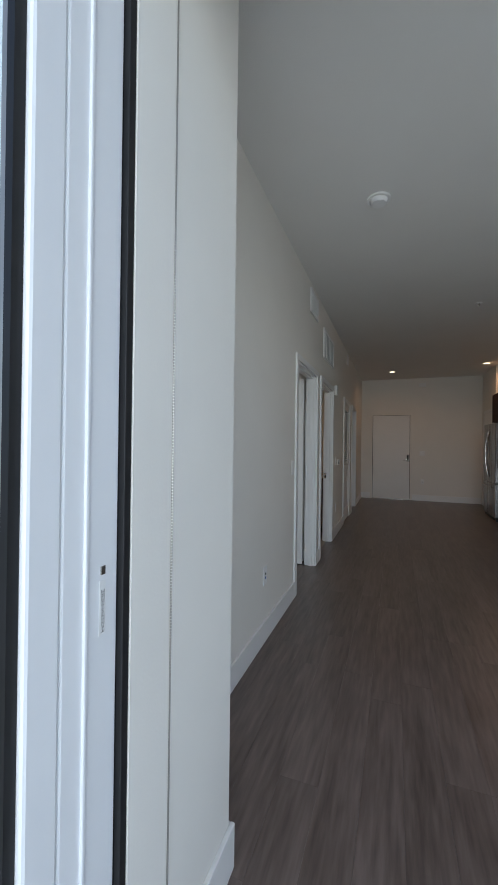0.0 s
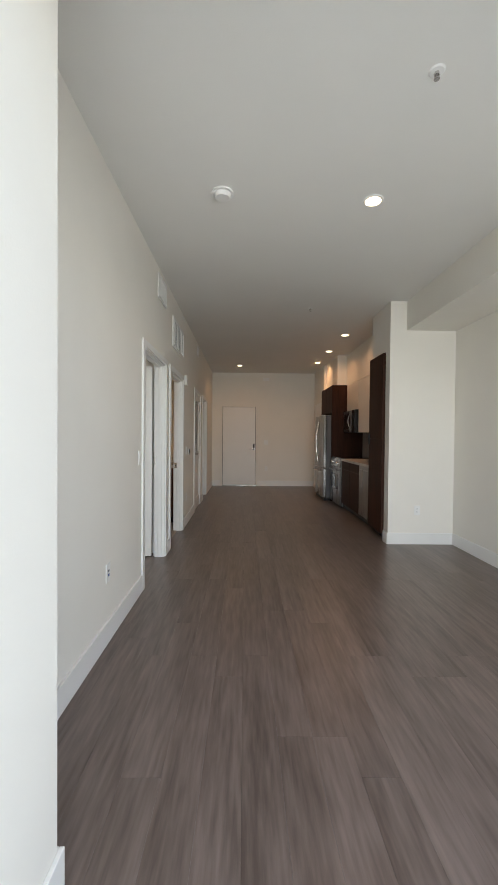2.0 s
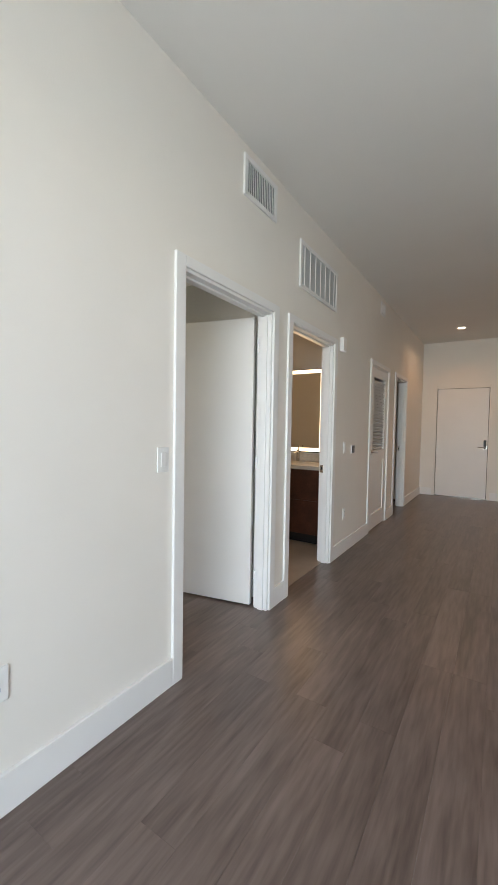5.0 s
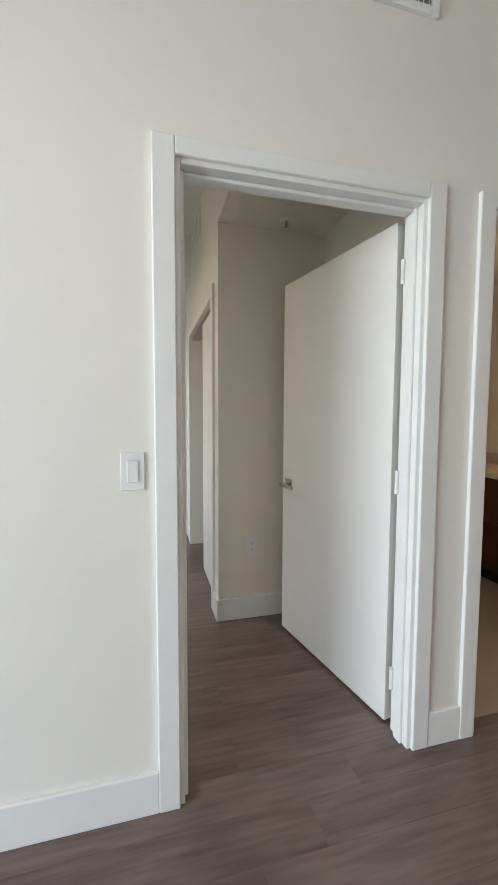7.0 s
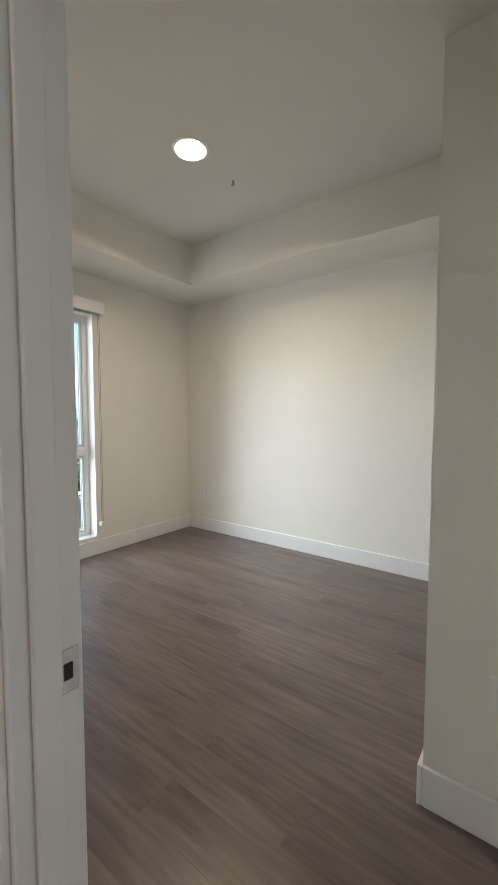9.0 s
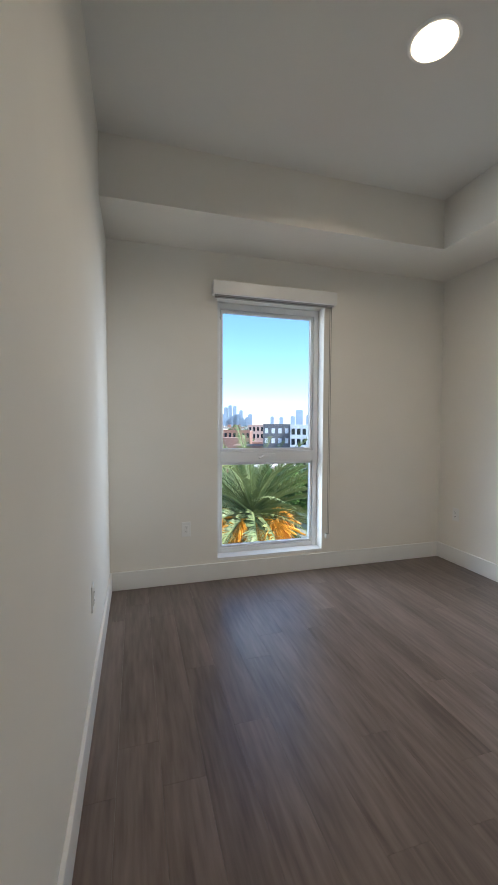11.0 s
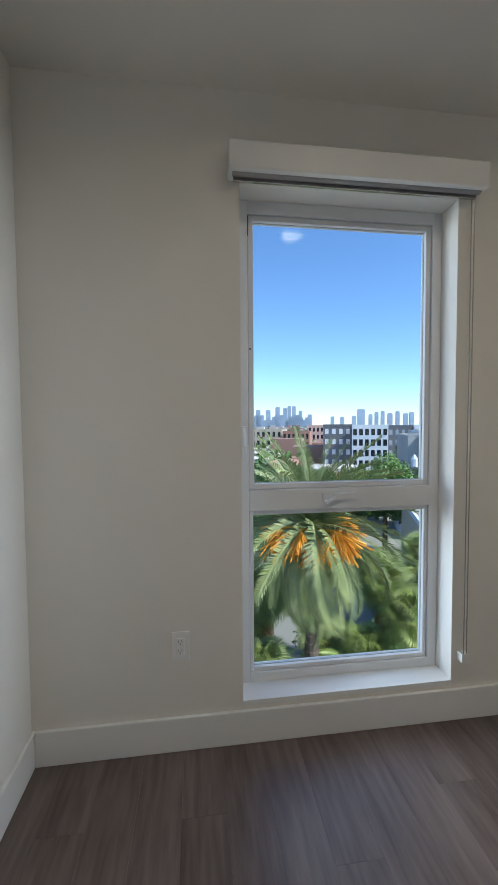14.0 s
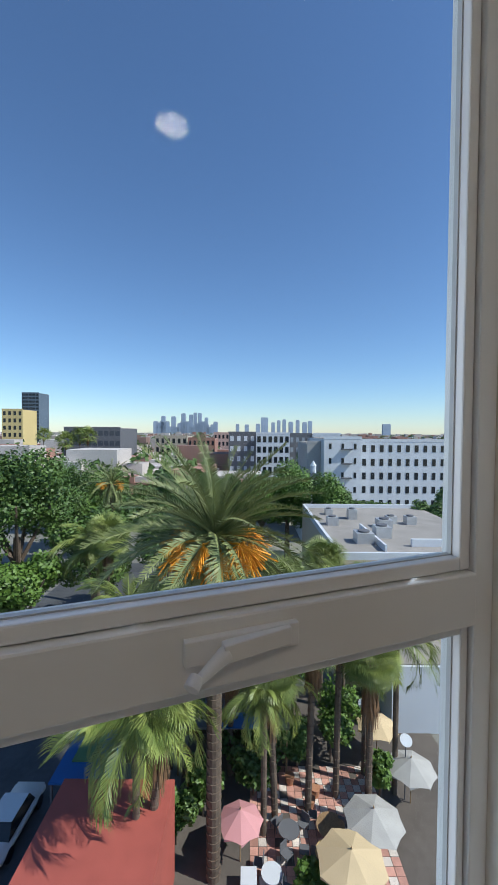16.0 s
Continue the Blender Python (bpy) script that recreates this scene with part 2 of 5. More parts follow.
structure(solid("balcony_slab", [(-0.10, -1.2, -0.25, XE + 0.15, 0.8, -0.015), (0.3, 0.8, -0.25, 3.25, 1.07, -0.004)], mat("balcony_concrete", (0.55, 0.54, 0.52), 0.8, grain=0.15, scale=8, bump=0.3)), "grey concrete balcony slab outside the door", "balcony")
floor = structure(solid("floor", [(XW - 0.15, 0.98, -0.2, XE + 0.15, YN + 0.15, -0.009)], SUBFLOOR), "grey-brown vinyl plank floor", "floor")
structure(solid("floor_bath", [(-2.0, 4.84, -0.009, -0.06, 6.65, 0.004)], TILE), "beige tiled bathroom floor", "floor")

# baseboards
BB, BT = 0.137, 0.015


def baseboard(boxes, label="white painted baseboard"):
    for b in boxes:
        o = solid("baseboard", [b], TRIM, 0.003)
        structure(o, label, "baseboard")


CW = 0.064
baseboard([(0, 1.503, 0, BT, BED0 - CW, BB), (0, BED1 + CW, 0, BT, BATH0 - CW, BB), (0, BATH1 + CW, 0, BT, LOU0 - CW, BB), (0, LOU1 + CW, 0, BT, HAL0 - CW, BB), (0, HAL1 + CW, 0, BT, YN, BB),
           (0.338, 1.05, 0, 0.338 + BT, 1.503 + BT, BB), (0.016, 1.503, 0, 0.338, 1.503 + BT, BB),
           (BT, YN - BT, 0, ENT0 - 0.05, YN, BB), (ENT1 + 0.05, YN - BT, 0, 2.65, YN, BB), (2.65 - BT, 9.36, 0, 2.65, 9.42, BB), (2.65 - BT, 10.36, 0, 2.65, YN - BT, BB),
           (XK - BT, 5.106, 0, XE - BT, 5.121, BB), (XK - BT, 5.121, 0, XK, 5.255, BB), (XE - BT, YS, 0, XE, 5.106, BB),
           (XW, YS, 0, XW + BT, YC, BB), (XW + BT, YS, 0, -0.10 - BT, YS + BT, BB), (-0.10 - BT, YS, 0, -0.10, BED0 - CW, BB),
           (XW + BT, YC - BT, 0, CL0 - CW, YC, BB), (CL1 + CW, YC - BT, 0, XC + BT, YC, BB), (XC, YC, 0, XC + BT, 4.72, BB), (XC + BT, 4.705, 0, -0.10, 4.72, BB)])

# door casings, jambs and stops of the openings in the long wall


def doorway(name, y0, y1, label):
    o = tagged(new(name), label, "door frame", kind="structure")
    for x0, x1 in ((0, 0.017), (-0.117, -0.10)):
        for yy0, yy1 in ((y0 - CW, y0 + 0.004), (y1 - 0.004, y1 + CW)):
            pbox("casing", (x0, yy0, 0, x1, yy1, DH + 0.05), TRIM, o, bevel=0.004)
        pbox("casing", (x0, y0 + 0.004, DH - 0.004, x1, y1 - 0.004, DH + 0.05), TRIM, o, bevel=0.004)
    for yy0, yy1 in ((y0, y0 + 0.02), (y1 - 0.02, y1)):
        pbox("jamb", (-0.102, yy0, 0, 0.002, yy1, DH), TRIM, o)
    pbox("jamb", (-0.102, y0 + 0.02, DH - 0.02, 0.002, y1 - 0.02, DH), TRIM, o)
    for yy0, yy1 in ((y0 + 0.02, y0 + 0.033), (y1 - 0.033, y1 - 0.02)):
        pbox("door_stop", (-0.068, yy0, 0, -0.025, yy1, DH - 0.02), TRIM, o, bevel=0.004)
    pbox("door_stop", (-0.068, y0 + 0.033, DH - 0.033, -0.035, y1 - 0.033, DH - 0.02), TRIM, o, bevel=0.004)
    return o


def strike(parent, y, side, z=0.885):
    bm = bmesh.new()
    s = 1 if side > 0 else -1
    box(bm, -0.098, y, z - 0.035, -0.06, y + s * 0.003, z + 0.035)
    p = part("strike_plate", bm, CHROME, parent, "satin nickel strike plate", 0.001)
    pbox("latch_hole", (-0.088, y + s * 0.0032, z - 0.013, -0.074, y + s * 0.0042, z + 0.013), BLACK, p, bevel=0)


d1 = doorway("door_frame_bedroom", BED0, BED1, "white painted door frame and flat casing of the bedroom")
strike(d1, BED0 + 0.02, 1)
d2 = doorway("door_frame_bath", BATH0, BATH1, "white painted door frame and flat casing of the bathroom")
strike(d2, BATH1 - 0.02, -1)
d3 = doorway("door_frame_louver", LOU0, LOU1, "white painted frame of the louvered closet door")
d4 = doorway("door_frame_hall", HAL0, HAL1, "white painted frame of an open side door")
strike(d4, HAL1 - 0.02, -1, 0.95)


def lever(parent, o, along, out, mat_=None, rose=True):
    """A lever handle at o: a square rose, a neck and a bar."""
    mat_ = mat_ or CHROME
    o, along, out = Vector(o), Vector(along), Vector(out)
    bm = bmesh.new()
    rod(bm, o, o + out * 0.05, 0.009)
    a, b = o + out * 0.05 - along * 0.012, o + out * 0.052 + along * 0.11
    rod(bm, a, b, 0.009, 0.007)
    up = Vector((0, 0, 1))
    bmesh.ops.create_cube(bm, size=1, matrix=Matrix.Translation(o + out * 0.004) @ Matrix((along, up, out)).transposed().to_4x4() @ Matrix.Diagonal((0.06, 0.06, 0.008, 1)))
    return part("door_handle", bm, mat_, parent, "satin nickel lever handle")


# bedroom door, open inwards
hinge = Vector((-0.098, BED1 - 0.022, 0))
tip = Vector((-0.963, 4.393, 0))
ang = math.atan2(tip.y - hinge.y, tip.x - hinge.x)
door = thing("bedroom_door", "white flush bedroom door standing open into the room", "door")
door.matrix_world = Matrix.Translation((hinge.x, hinge.y, 0)) @ Matrix.Rotation(ang, 4, "Z")
bpy.context.view_layer.update()


def local_part(name, bm, material, parent, label="", bevel=0.0):
    ob = new(name, mesh_of(name, bm, material, bevel))
    ob.parent = parent
    return tagged(ob, label)


bm = bmesh.new()
box(bm, 0.034, -0.040, 0.012, 0.862, 0.0, 2.018)
leaf = local_part("leaf", bm, DOOR, door, "", 0.003)
for z in (0.22, 1.02, 1.82):
    bm = bmesh.new()
    rod(bm, (0, 0.004, z - 0.045), (0, 0.004, z + 0.045), 0.008)
    box(bm, 0.0, -0.034, z - 0.045, 0.003, 0.0, z + 0.045)
    local_part("hinge", bm, TRIM, door)
for s, y in ((1, 0.0), (-1, -0.04)):
    bm = bmesh.new()
    box(bm, 0.762, y, 0.857, 0.822, y + s * 0.008, 0.917)
    rod(bm, (0.792, y, 0.887), (0.792, y + s * 0.055, 0.887), 0.009)
    box(bm, 0.68, y + s * 0.047, 0.878, 0.80, y + s * 0.060, 0.896)
    local_part("door_handle", bm, CHROME, door, "satin nickel lever handle")
bm = bmesh.new()
box(bm, 0.852, -0.032, 0.845, 0.8535, -0.008, 0.93)
local_part("latch_plate", bm, CHROME, door, "satin nickel latch plate")

# louvered closet door
lou = thing("louvered_door", "white louvered closet door with nickel lever, closed", "door")
x0, x1 = -0.034, 0.0
for b in ((x0, LOU0 + 0.022, 0.012, x1, LOU0 + 0.13, 2.015), (x0, LOU1 - 0.13, 0.012, x1, LOU1 - 0.022, 2.015)):
    pbox("stile", b, DOOR, lou)
for z0, z1 in ((0.012, 0.2), (0.86, 1.0), (1.9, 2.015)):
    pbox("rail", (x0, LOU0 + 0.13, z0, x1, LOU1 - 0.13, z1), DOOR, lou)
pbox("panel", (x0 + 0.01, LOU0 + 0.13, 0.2, x1 - 0.012, LOU1 - 0.13, 0.86), DOOR, lou)
z = 1.02
while z < 1.88:
    bm = bmesh.new()
    vs = box(bm, -0.019, LOU0 + 0.13, -0.003, 0.019, LOU1 - 0.13, 0.003)
    bmesh.ops.rotate(bm, verts=vs, cent=(0, 0, 0), matrix=Matrix.Rotation(radians(-42), 3, "Y"))
    bmesh.ops.translate(bm, verts=vs, vec=(-0.017, 0, z))
    part("slat", bm, DOOR, lou)
    z += 0.036
lever(lou, (0.0, LOU0 + 0.075, 0.98), (0, 1, 0), (1, 0, 0))

# entry door
ent = thing("entry_door", "white flush entry door with black electronic lock, closed", "door")
pbox("leaf", (ENT0 + 0.011, YN + 0.0, 0.014, ENT1 - 0.011, YN + 0.055, 2.04), DOOR, ent, bevel=0.002)
pbox("threshold", (ENT0, YN + 0.0, 0.0, ENT1, YN + 0.1, 0.01), CHROME, ent, "pale metal threshold")
pbox("lock_plate", (1.06, YN - 0.008, 0.93, 1.105, YN + 0.012, 1.09), BLACK, ent, "black electronic lock plate", 0.006)
lever(ent, (1.08, YN + 0.004, 0.96), (-1, 0, 0), (0, -1, 0))
bm = bmesh.new()
rod(bm, (0.7, YN + 0.006, 1.5), (0.7, YN + 0.014, 1.5), 0.008)
part("peephole", bm, CHROME, ent)
ef = tagged(new("door_frame_entry"), "painted metal frame of the entry door", "door frame", kind="structure")
for b in ((ENT0 - 0.045, YN - 0.012, 0, ENT0 + 0.002, YN + 0.012, 2.095), (ENT1 - 0.002, YN - 0.012, 0, ENT1 + 0.045, YN + 0.012, 2.095), (ENT0 + 0.004, YN - 0.012, 2.046, ENT1 - 0.004, YN + 0.012, 2.095)):
    pbox("casing", b, WALL, ef)
# black backing paints the shade seen in the gap round the leaf
pbox("gap_shade_backing", (ENT0, YN + 0.06, 0, ENT1, YN + 0.14, 2.05), BLACK, ef)

# side door by the entry
sd = thing("utility_door", "white closed door beside the fridge", "door")
pbox("leaf", (2.638, 9.48, 0.01, 2.649, 10.3, 2.03), DOOR, sd)
lever(sd, (2.638, 9.55, 0.95), (0, 1, 0), (-1, 0, 0))
sf = tagged(new("door_frame_utility"), "white casing round the utility door", "door frame", kind="structure")
for b in ((2.632, 9.42, 0, 2.65, 9.478, 2.09), (2.632, 10.302, 0, 2.65, 10.36, 2.09), (2.632, 9.478, 2.034, 2.65, 10.302, 2.09)):
    pbox("casing", b, TRIM, sf)

# closet sliding doors
cf = tagged(new("door_frame_closet"), "white casing round the bedroom closet", "door frame", kind="structure")
for b in ((CL0 - CW, YC - 0.017, 0, CL0, YC, CLH + CW), (CL1, YC - 0.017, 0, CL1 + CW, YC, CLH + CW), (CL0, YC - 0.017, CLH, CL1, YC, CLH + CW)):
    pbox("casing", b, TRIM, cf)
pbox("track", (CL0, YC + 0.02, CLH - 0.03, CL1, YC + 0.1, CLH), CHROME, cf)
for x0, x1, y in ((-1.96, CL1, YC + 0.025), (-2.1, -1.42, YC + 0.065)):
    sl = thing("closet_sliding_door", "white flush sliding closet door", "door", "closet doors")
    pbox("leaf", (x0, y, 0.012, x1, y + 0.03, CLH - 0.03), DOOR, sl)

# ---- wall fittings ----


def plate(name, label, category, o, u, n, wd=0.07, ht=0.115, kind="switch"):
    """A wall plate centred at o; u runs along the wall, n out of it."""
    t = thing(name, label, category)
    o, u, n = Vector(o), Vector(u), Vector(n)
    basis = Matrix((u, Vector((0, 0, 1)), n)).transposed().to_4x4()

    def pc(nm, cx, cz, w_, h_, d0, d1, m_, bev=0.001):
        b_ = bmesh.new()
        bmesh.ops.create_cube(b_, size=1, matrix=Matrix.Translation(o) @ basis @ Matrix.Translation((cx, cz, (d0 + d1) / 2)) @ Matrix.Diagonal((w_, h_, d1 - d0, 1)))
        return part(nm, b_, m_, t, "", bev)
    pc("cover", 0, 0, wd, ht, 0, 0.006, PLASTIC, 0.002)
    if kind == "switch":
        pc("rocker", 0, 0, 0.033, 0.066, 0.006, 0.0105, PLASTIC, 0.002)
        for z in (-0.045, 0.045):
            pc("screw", 0, z, 0.005, 0.005, 0.006, 0.007, TRIM, 0)
    elif kind == "outlet":
        f_ = pc("receptacle", 0, 0, 0.034, 0.068, 0.006, 0.009, PLASTIC, 0.002)
        for z in (-0.018, 0.018):
            for x in (-0.006, 0.006):
                pc("slot", x, z + 0.003, 0.0022, 0.008, 0.009, 0.0096, BLACK, 0)
            pc("slot", 0, z - 0.008, 0.004, 0.004, 0.009, 0.0096, BLACK, 0)
    elif kind == "data":
        pc("jack", 0, 0.012, 0.014, 0.012, 0.006, 0.009, BLACK, 0)
        pc("jack", 0, -0.014, 0.016, 0.014, 0.006, 0.009, mat("blue_jack", (0.05, 0.1, 0.3), 0.4), 0)
    return t


plate("light_switch", "white rocker switch in a square plate beside the bedroom door", "light switch", (0, 3.581, 1.109), (0, 1, 0), (1, 0, 0))
plate("wall_jack", "white wall plate with two small data jacks", "outlet", (0, 2.864, 0.433), (0, 1, 0), (1, 0, 0), kind="data")
plate("light_switch", "white rocker switch plate past the bathroom door", "light switch", (0, 6.09, 1.075), (0, 1, 0), (1, 0, 0))
plate("power_outlet", "white duplex outlet low on the wall", "outlet", (0, 6.117, 0.40), (0, 1, 0), (1, 0, 0), kind="outlet")
plate("power_outlet", "white duplex outlet on the short kitchen wall", "outlet", (2.94, 5.121, 0.41), (1, 0, 0), (0, -1, 0), kind="outlet")
plate("light_switch", "white double switch plate beside the entry door", "light switch", (1.40, YN, 1.13), (1, 0, 0), (0, -1, 0), wd=0.115)
plate("power_outlet", "white outlet beside the entry door", "outlet", (1.41, YN, 0.45), (1, 0, 0), (0, -1, 0), kind="outlet")
plate("power_outlet", "white duplex outlet on the wall facing the bedroom door", "outlet", (XC, 4.252, 0.457), (0, 1, 0), (1, 0, 0), kind="outlet")
plate("power_outlet", "white duplex outlet on the plain bedroom wall", "outlet", (XW, 3.66, 0.436), (0, 1, 0), (1, 0, 0), kind="outlet")
plate("power_outlet", "white duplex outlet near the bedroom corner", "outlet", (XW, 1.216, 0.44), (0, 1, 0), (1, 0, 0), kind="outlet")
plate("power_outlet", "white duplex outlet below the bedroom window side", "outlet", (-0.663, YS, 0.424), (-1, 0, 0), (0, 1, 0), kind="outlet")
plate("power_outlet", "white duplex outlet on the bedroom side wall", "outlet", (-0.10, 2.2, 0.473), (0, -1, 0), (-1, 0, 0), kind="outlet")
th = thing("thermostat", "small dark square thermostat on the hall wall", "thermostat")
pbox("base", (0, 6.29, 1.005, 0.012, 6.37, 1.095), PLASTIC, th)
pbox("display", (0.012, 6.297, 1.012, 0.02, 6.363, 1.088), GLASSBLACK, th, "dark glossy display", 0.004)
ch = thing("door_chime", "small white chime box above the bathroom door", "door chime")
pbox("cover", (0, 5.89, 2.0, 0.04, 5.97, 2.13), PLASTIC, ch, bevel=0.006)
eb = thing("door_closer_box", "small white box high on the end wall", "alarm box")
pbox("cover", (1.31, YN - 0.035, 2.72, 1.47, YN, 2.80), PLASTIC, eb, bevel=0.006)


def vent(y0, y1, z0, z1, n, label, bars=False):
    v = thing("wall_vent", label, "vent")
    f = 0.028
    pbox("backing", (0.0005, y0 + f, z0 + f, 0.003, y1 - f, z1 - f), VENTGREY, v, "grey backing coloured as the shade inside the vent", 0)
    for b in ((0, y0, z0, 0.014, y0 + f, z1), (0, y1 - f, z0, 0.014, y1, z1), (0, y0 + f, z0, 0.014, y1 - f, z0 + f), (0, y0 + f, z1 - f, 0.014, y1 - f, z1)):
        pbox("frame", b, PLASTIC, v)
    for i in range(n):
        y = y0 + f + (i + 0.5) * (y1 - y0 - 2 * f) / n
        if bars:
            pbox("slat", (0.003, y - 0.004, z0 + f, 0.012, y + 0.004, z1 - f), PLASTIC, v, bevel=0)
        else:
            bm_ = bmesh.new()
            vs = box(bm_, -0.001, -0.006, z0 + f, 0.001, 0.006, z1 - f)
            bmesh.ops.rotate(bm_, verts=vs, cent=(0, 0, 0), matrix=Matrix.Rotation(radians(50), 3, "Z"))
            bmesh.ops.translate(bm_, verts=vs, vec=(0.008, y, 0))
            part("slat", bm_, PLASTIC, v)
    return v


vent(4.21, 4.60, 2.625, 2.862, 16, "white supply vent with upright slats above the bedroom door")
rv = vent(4.975, 5.757, 2.328, 2.68, 7, "wide white return air grille above the bathroom door", True)
for i in range(22):
    z = 2.365 + i * 0.0131
    pbox("slat", (0.003, 5.004, z, 0.007, 5.728, z + 0.0108), GRILLE, rv, "grey grille slat", 0)
vent(7.30, 7.50, 2.70, 2.86, 8, "small white supply vent high on the wall")

cv = thing("closet_vent", "small white supply vent above the bedroom closet", "vent")
pbox("backing", (-2.16, YC - 0.003, 2.70, -1.88, YC - 0.0005, 2.84), VENTGREY, cv, "grey backing coloured as the shade inside the vent", 0)
for b in ((-2.185, YC - 0.014, 2.675, -2.16, YC, 2.865), (-1.88, YC - 0.014, 2.675, -1.855, YC, 2.865), (-2.16, YC - 0.014, 2.675, -1.88, YC, 2.70), (-2.16, YC - 0.014, 2.84, -1.88, YC, 2.865)):
    pbox("frame", b, PLASTIC, cv)
for i in range(12):
    pbox("slat", (-2.152 + i * 0.0235, YC - 0.011, 2.70, -2.149 + i * 0.0235, YC - 0.003, 2.84), PLASTIC, cv, bevel=0)

# ---- ceiling fittings ----


def downlight(x, y, z, r=0.075, power=8, warm=(1, 0.52, 0.25), label="round recessed ceiling downlight, warm and lit"):
    t = thing("downlight", label, "ceiling light", "recessed downlights")
    bm_ = bmesh.new()
    bmesh.ops.create_cone(bm_, cap_ends=True, segments=40, radius1=r + 0.012, radius2=r + 0.017, depth=0.006, matrix=Matrix.Translation((x, y, z - 0.003)))
    part("trim_ring", bm_, PLASTIC, t)
    bm_ = bmesh.new()
    bmesh.ops.create_cone(bm_, cap_ends=True, segments=40, radius1=r - 0.003, radius2=r, depth=0.004, matrix=Matrix.Translation((x, y, z - 0.008)))
    part("diffuser", bm_, BULB, t, "glowing warm diffuser")
    lamp("downlight_glow", "AREA", look((x, y, z - 0.013), (x, y, 0), 0), power, warm, shape="DISK", size=2 * r * 0.9, spread=150)


downlight(1.72, 3.145, CZ, 0.054, power=1.7)
for y in (6.69, 7.89, 9.055):
    downlight(2.44, y, CZ, 0.054, power=1.7)
downlight(0.72, 9.495, CZ, 0.054, power=1.7)
downlight(-1.566, 2.529, CZ, 0.095, 6.2, (1, 0.80, 0.58), "round ceiling downlight of the bedroom, warm and lit")


def sprinkler(x, y, z):
    t = thing("fire_sprinkler", "small metal fire sprinkler head on the ceiling", "sprinkler", "ceiling sprinklers")
    bm_ = bmesh.new()
    rod(bm_, (x, y, z), (x, y, z - 0.006), 0.036, 0.03, 24)
    part("escutcheon", bm_, PLASTIC, t, "white ring")
    bm_ = bmesh.new()
    rod(bm_, (x, y, z - 0.006), (x, y, z - 0.018), 0.010)
    for s in (-1, 1):
        rod(bm_, (x + s * 0.012, y, z - 0.014), (x + s * 0.006, y, z - 0.034), 0.003)
    rod(bm_, (x, y, z - 0.034), (x, y, z - 0.037), 0.013)
    part("head", bm_, CHROME, t, "nickel sprinkler head")


for p in ((1.69, 2.19, CZ), (1.67, 5.42, CZ), (-1.958, 2.547, CZ), (-0.985, 4.42, 2.405)):
    sprinkler(*p)
sm = thing("smoke_detector", "round white smoke detector on the living room ceiling", "smoke detector")
bm = bmesh.new()
rod(bm, (0.685, 3.085, CZ), (0.685, 3.085, CZ - 0.012), 0.074, 0.074, 40)
part("base", bm, PLASTIC, sm)
bm = bmesh.new()
rod(bm, (0.685, 3.085, CZ - 0.038), (0.685, 3.085, CZ - 0.012), 0.048, 0.06, 40)
part("cover", bm, PLASTIC, sm, "", 0.004)
bm = bmesh.new()
rod(bm, (0.705, 3.05, CZ - 0.043), (0.705, 3.05, CZ - 0.038), 0.016, None, 20)
part("button", bm, TRIM, sm)

# ---- kitchen ----
pan = thing("pantry_cabinet", "tall dark walnut pantry cabinet at the kitchen's end", "cabinet")
pbox("body", (2.575, 5.262, 0.09, 3.21, 5.778, 2.34), WALNUT, pan)
pbox("door", (2.553, 5.266, 0.095, 2.574, 5.774, 1.27), WALNUT, pan)
up_ = pbox("door", (2.553, 5.266, 1.276, 2.574, 5.774, 2.335), WALNUT, pan)
pbox("handle", (2.535, 5.72, 1.2, 2.553, 5.76, 1.34), BLACK, pan, "black pull")
pbox("toe_kick", (2.64, 5.262, 0, 3.2, 5.778, 0.09), BLACK, pan)
dw = thing("dishwasher", "stainless dishwasher under the counter", "dishwasher")
pbox("body", (2.65, 5.79, 0.1, 3.2, 6.385, 0.86), BLACK, dw)
pbox("door", (2.602, 5.79, 0.11, 2.649, 6.385, 0.80), STEEL, dw)
pbox("control_strip", (2.606, 5.79, 0.803, 2.649, 6.385, 0.862), STEEL, dw)
pbox("toe_kick", (2.67, 5.79, 0, 3.1, 6.385, 0.1), BLACK, dw)
bc = thing("base_cabinet", "dark walnut base cabinet with drawers", "cabinet")
pbox("body", (2.625, 6.392, 0.1, 3.2, 7.44, 0.86), WALNUT, bc)
for y0, y1 in ((6.395, 6.915), (6.92, 7.437)):
    pbox("drawer", (2.603, y0, 0.72, 2.624, y1, 0.857), WALNUT, bc)
    pbox("door", (2.603, y0, 0.105, 2.624, y1, 0.715), WALNUT, bc)
pbox("toe_kick", (2.67, 6.392, 0, 3.1, 7.44, 0.1), BLACK, bc)
ct = thing("countertop", "pale speckled quartz kitchen countertop", "countertop")
pbox("slab", (2.585, 5.785, 0.862, 3.215, 7.445, 0.90), QUARTZ, ct, bevel=0.004)
sk = thing("sink", "undermount kitchen sink with dark basin", "sink")
pbox("basin", (2.75, 6.0, 0.9005, 3.08, 6.6, 0.904), STEEL, sk)
pbox("drain_recess", (2.77, 6.02, 0.904, 3.06, 6.58, 0.9055), BLACK, sk)
bs = structure(solid("backsplash", [(3.208, 5.785, 0.902, 3.22, 8.25, 1.37)], SPLASH), "grey kitchen backsplash panel", "backsplash")
rg = thing("range", "stainless slide-in electric range with black cooktop", "stove")
RY0, RY1 = 7.452, 8.212
pbox("body", (2.60, RY0, 0.02, 3.2, RY1, 0.89), STEEL, rg)
pbox("drawer", (2.572, RY0, 0.05, 2.599, RY1, 0.21), STEEL, rg)
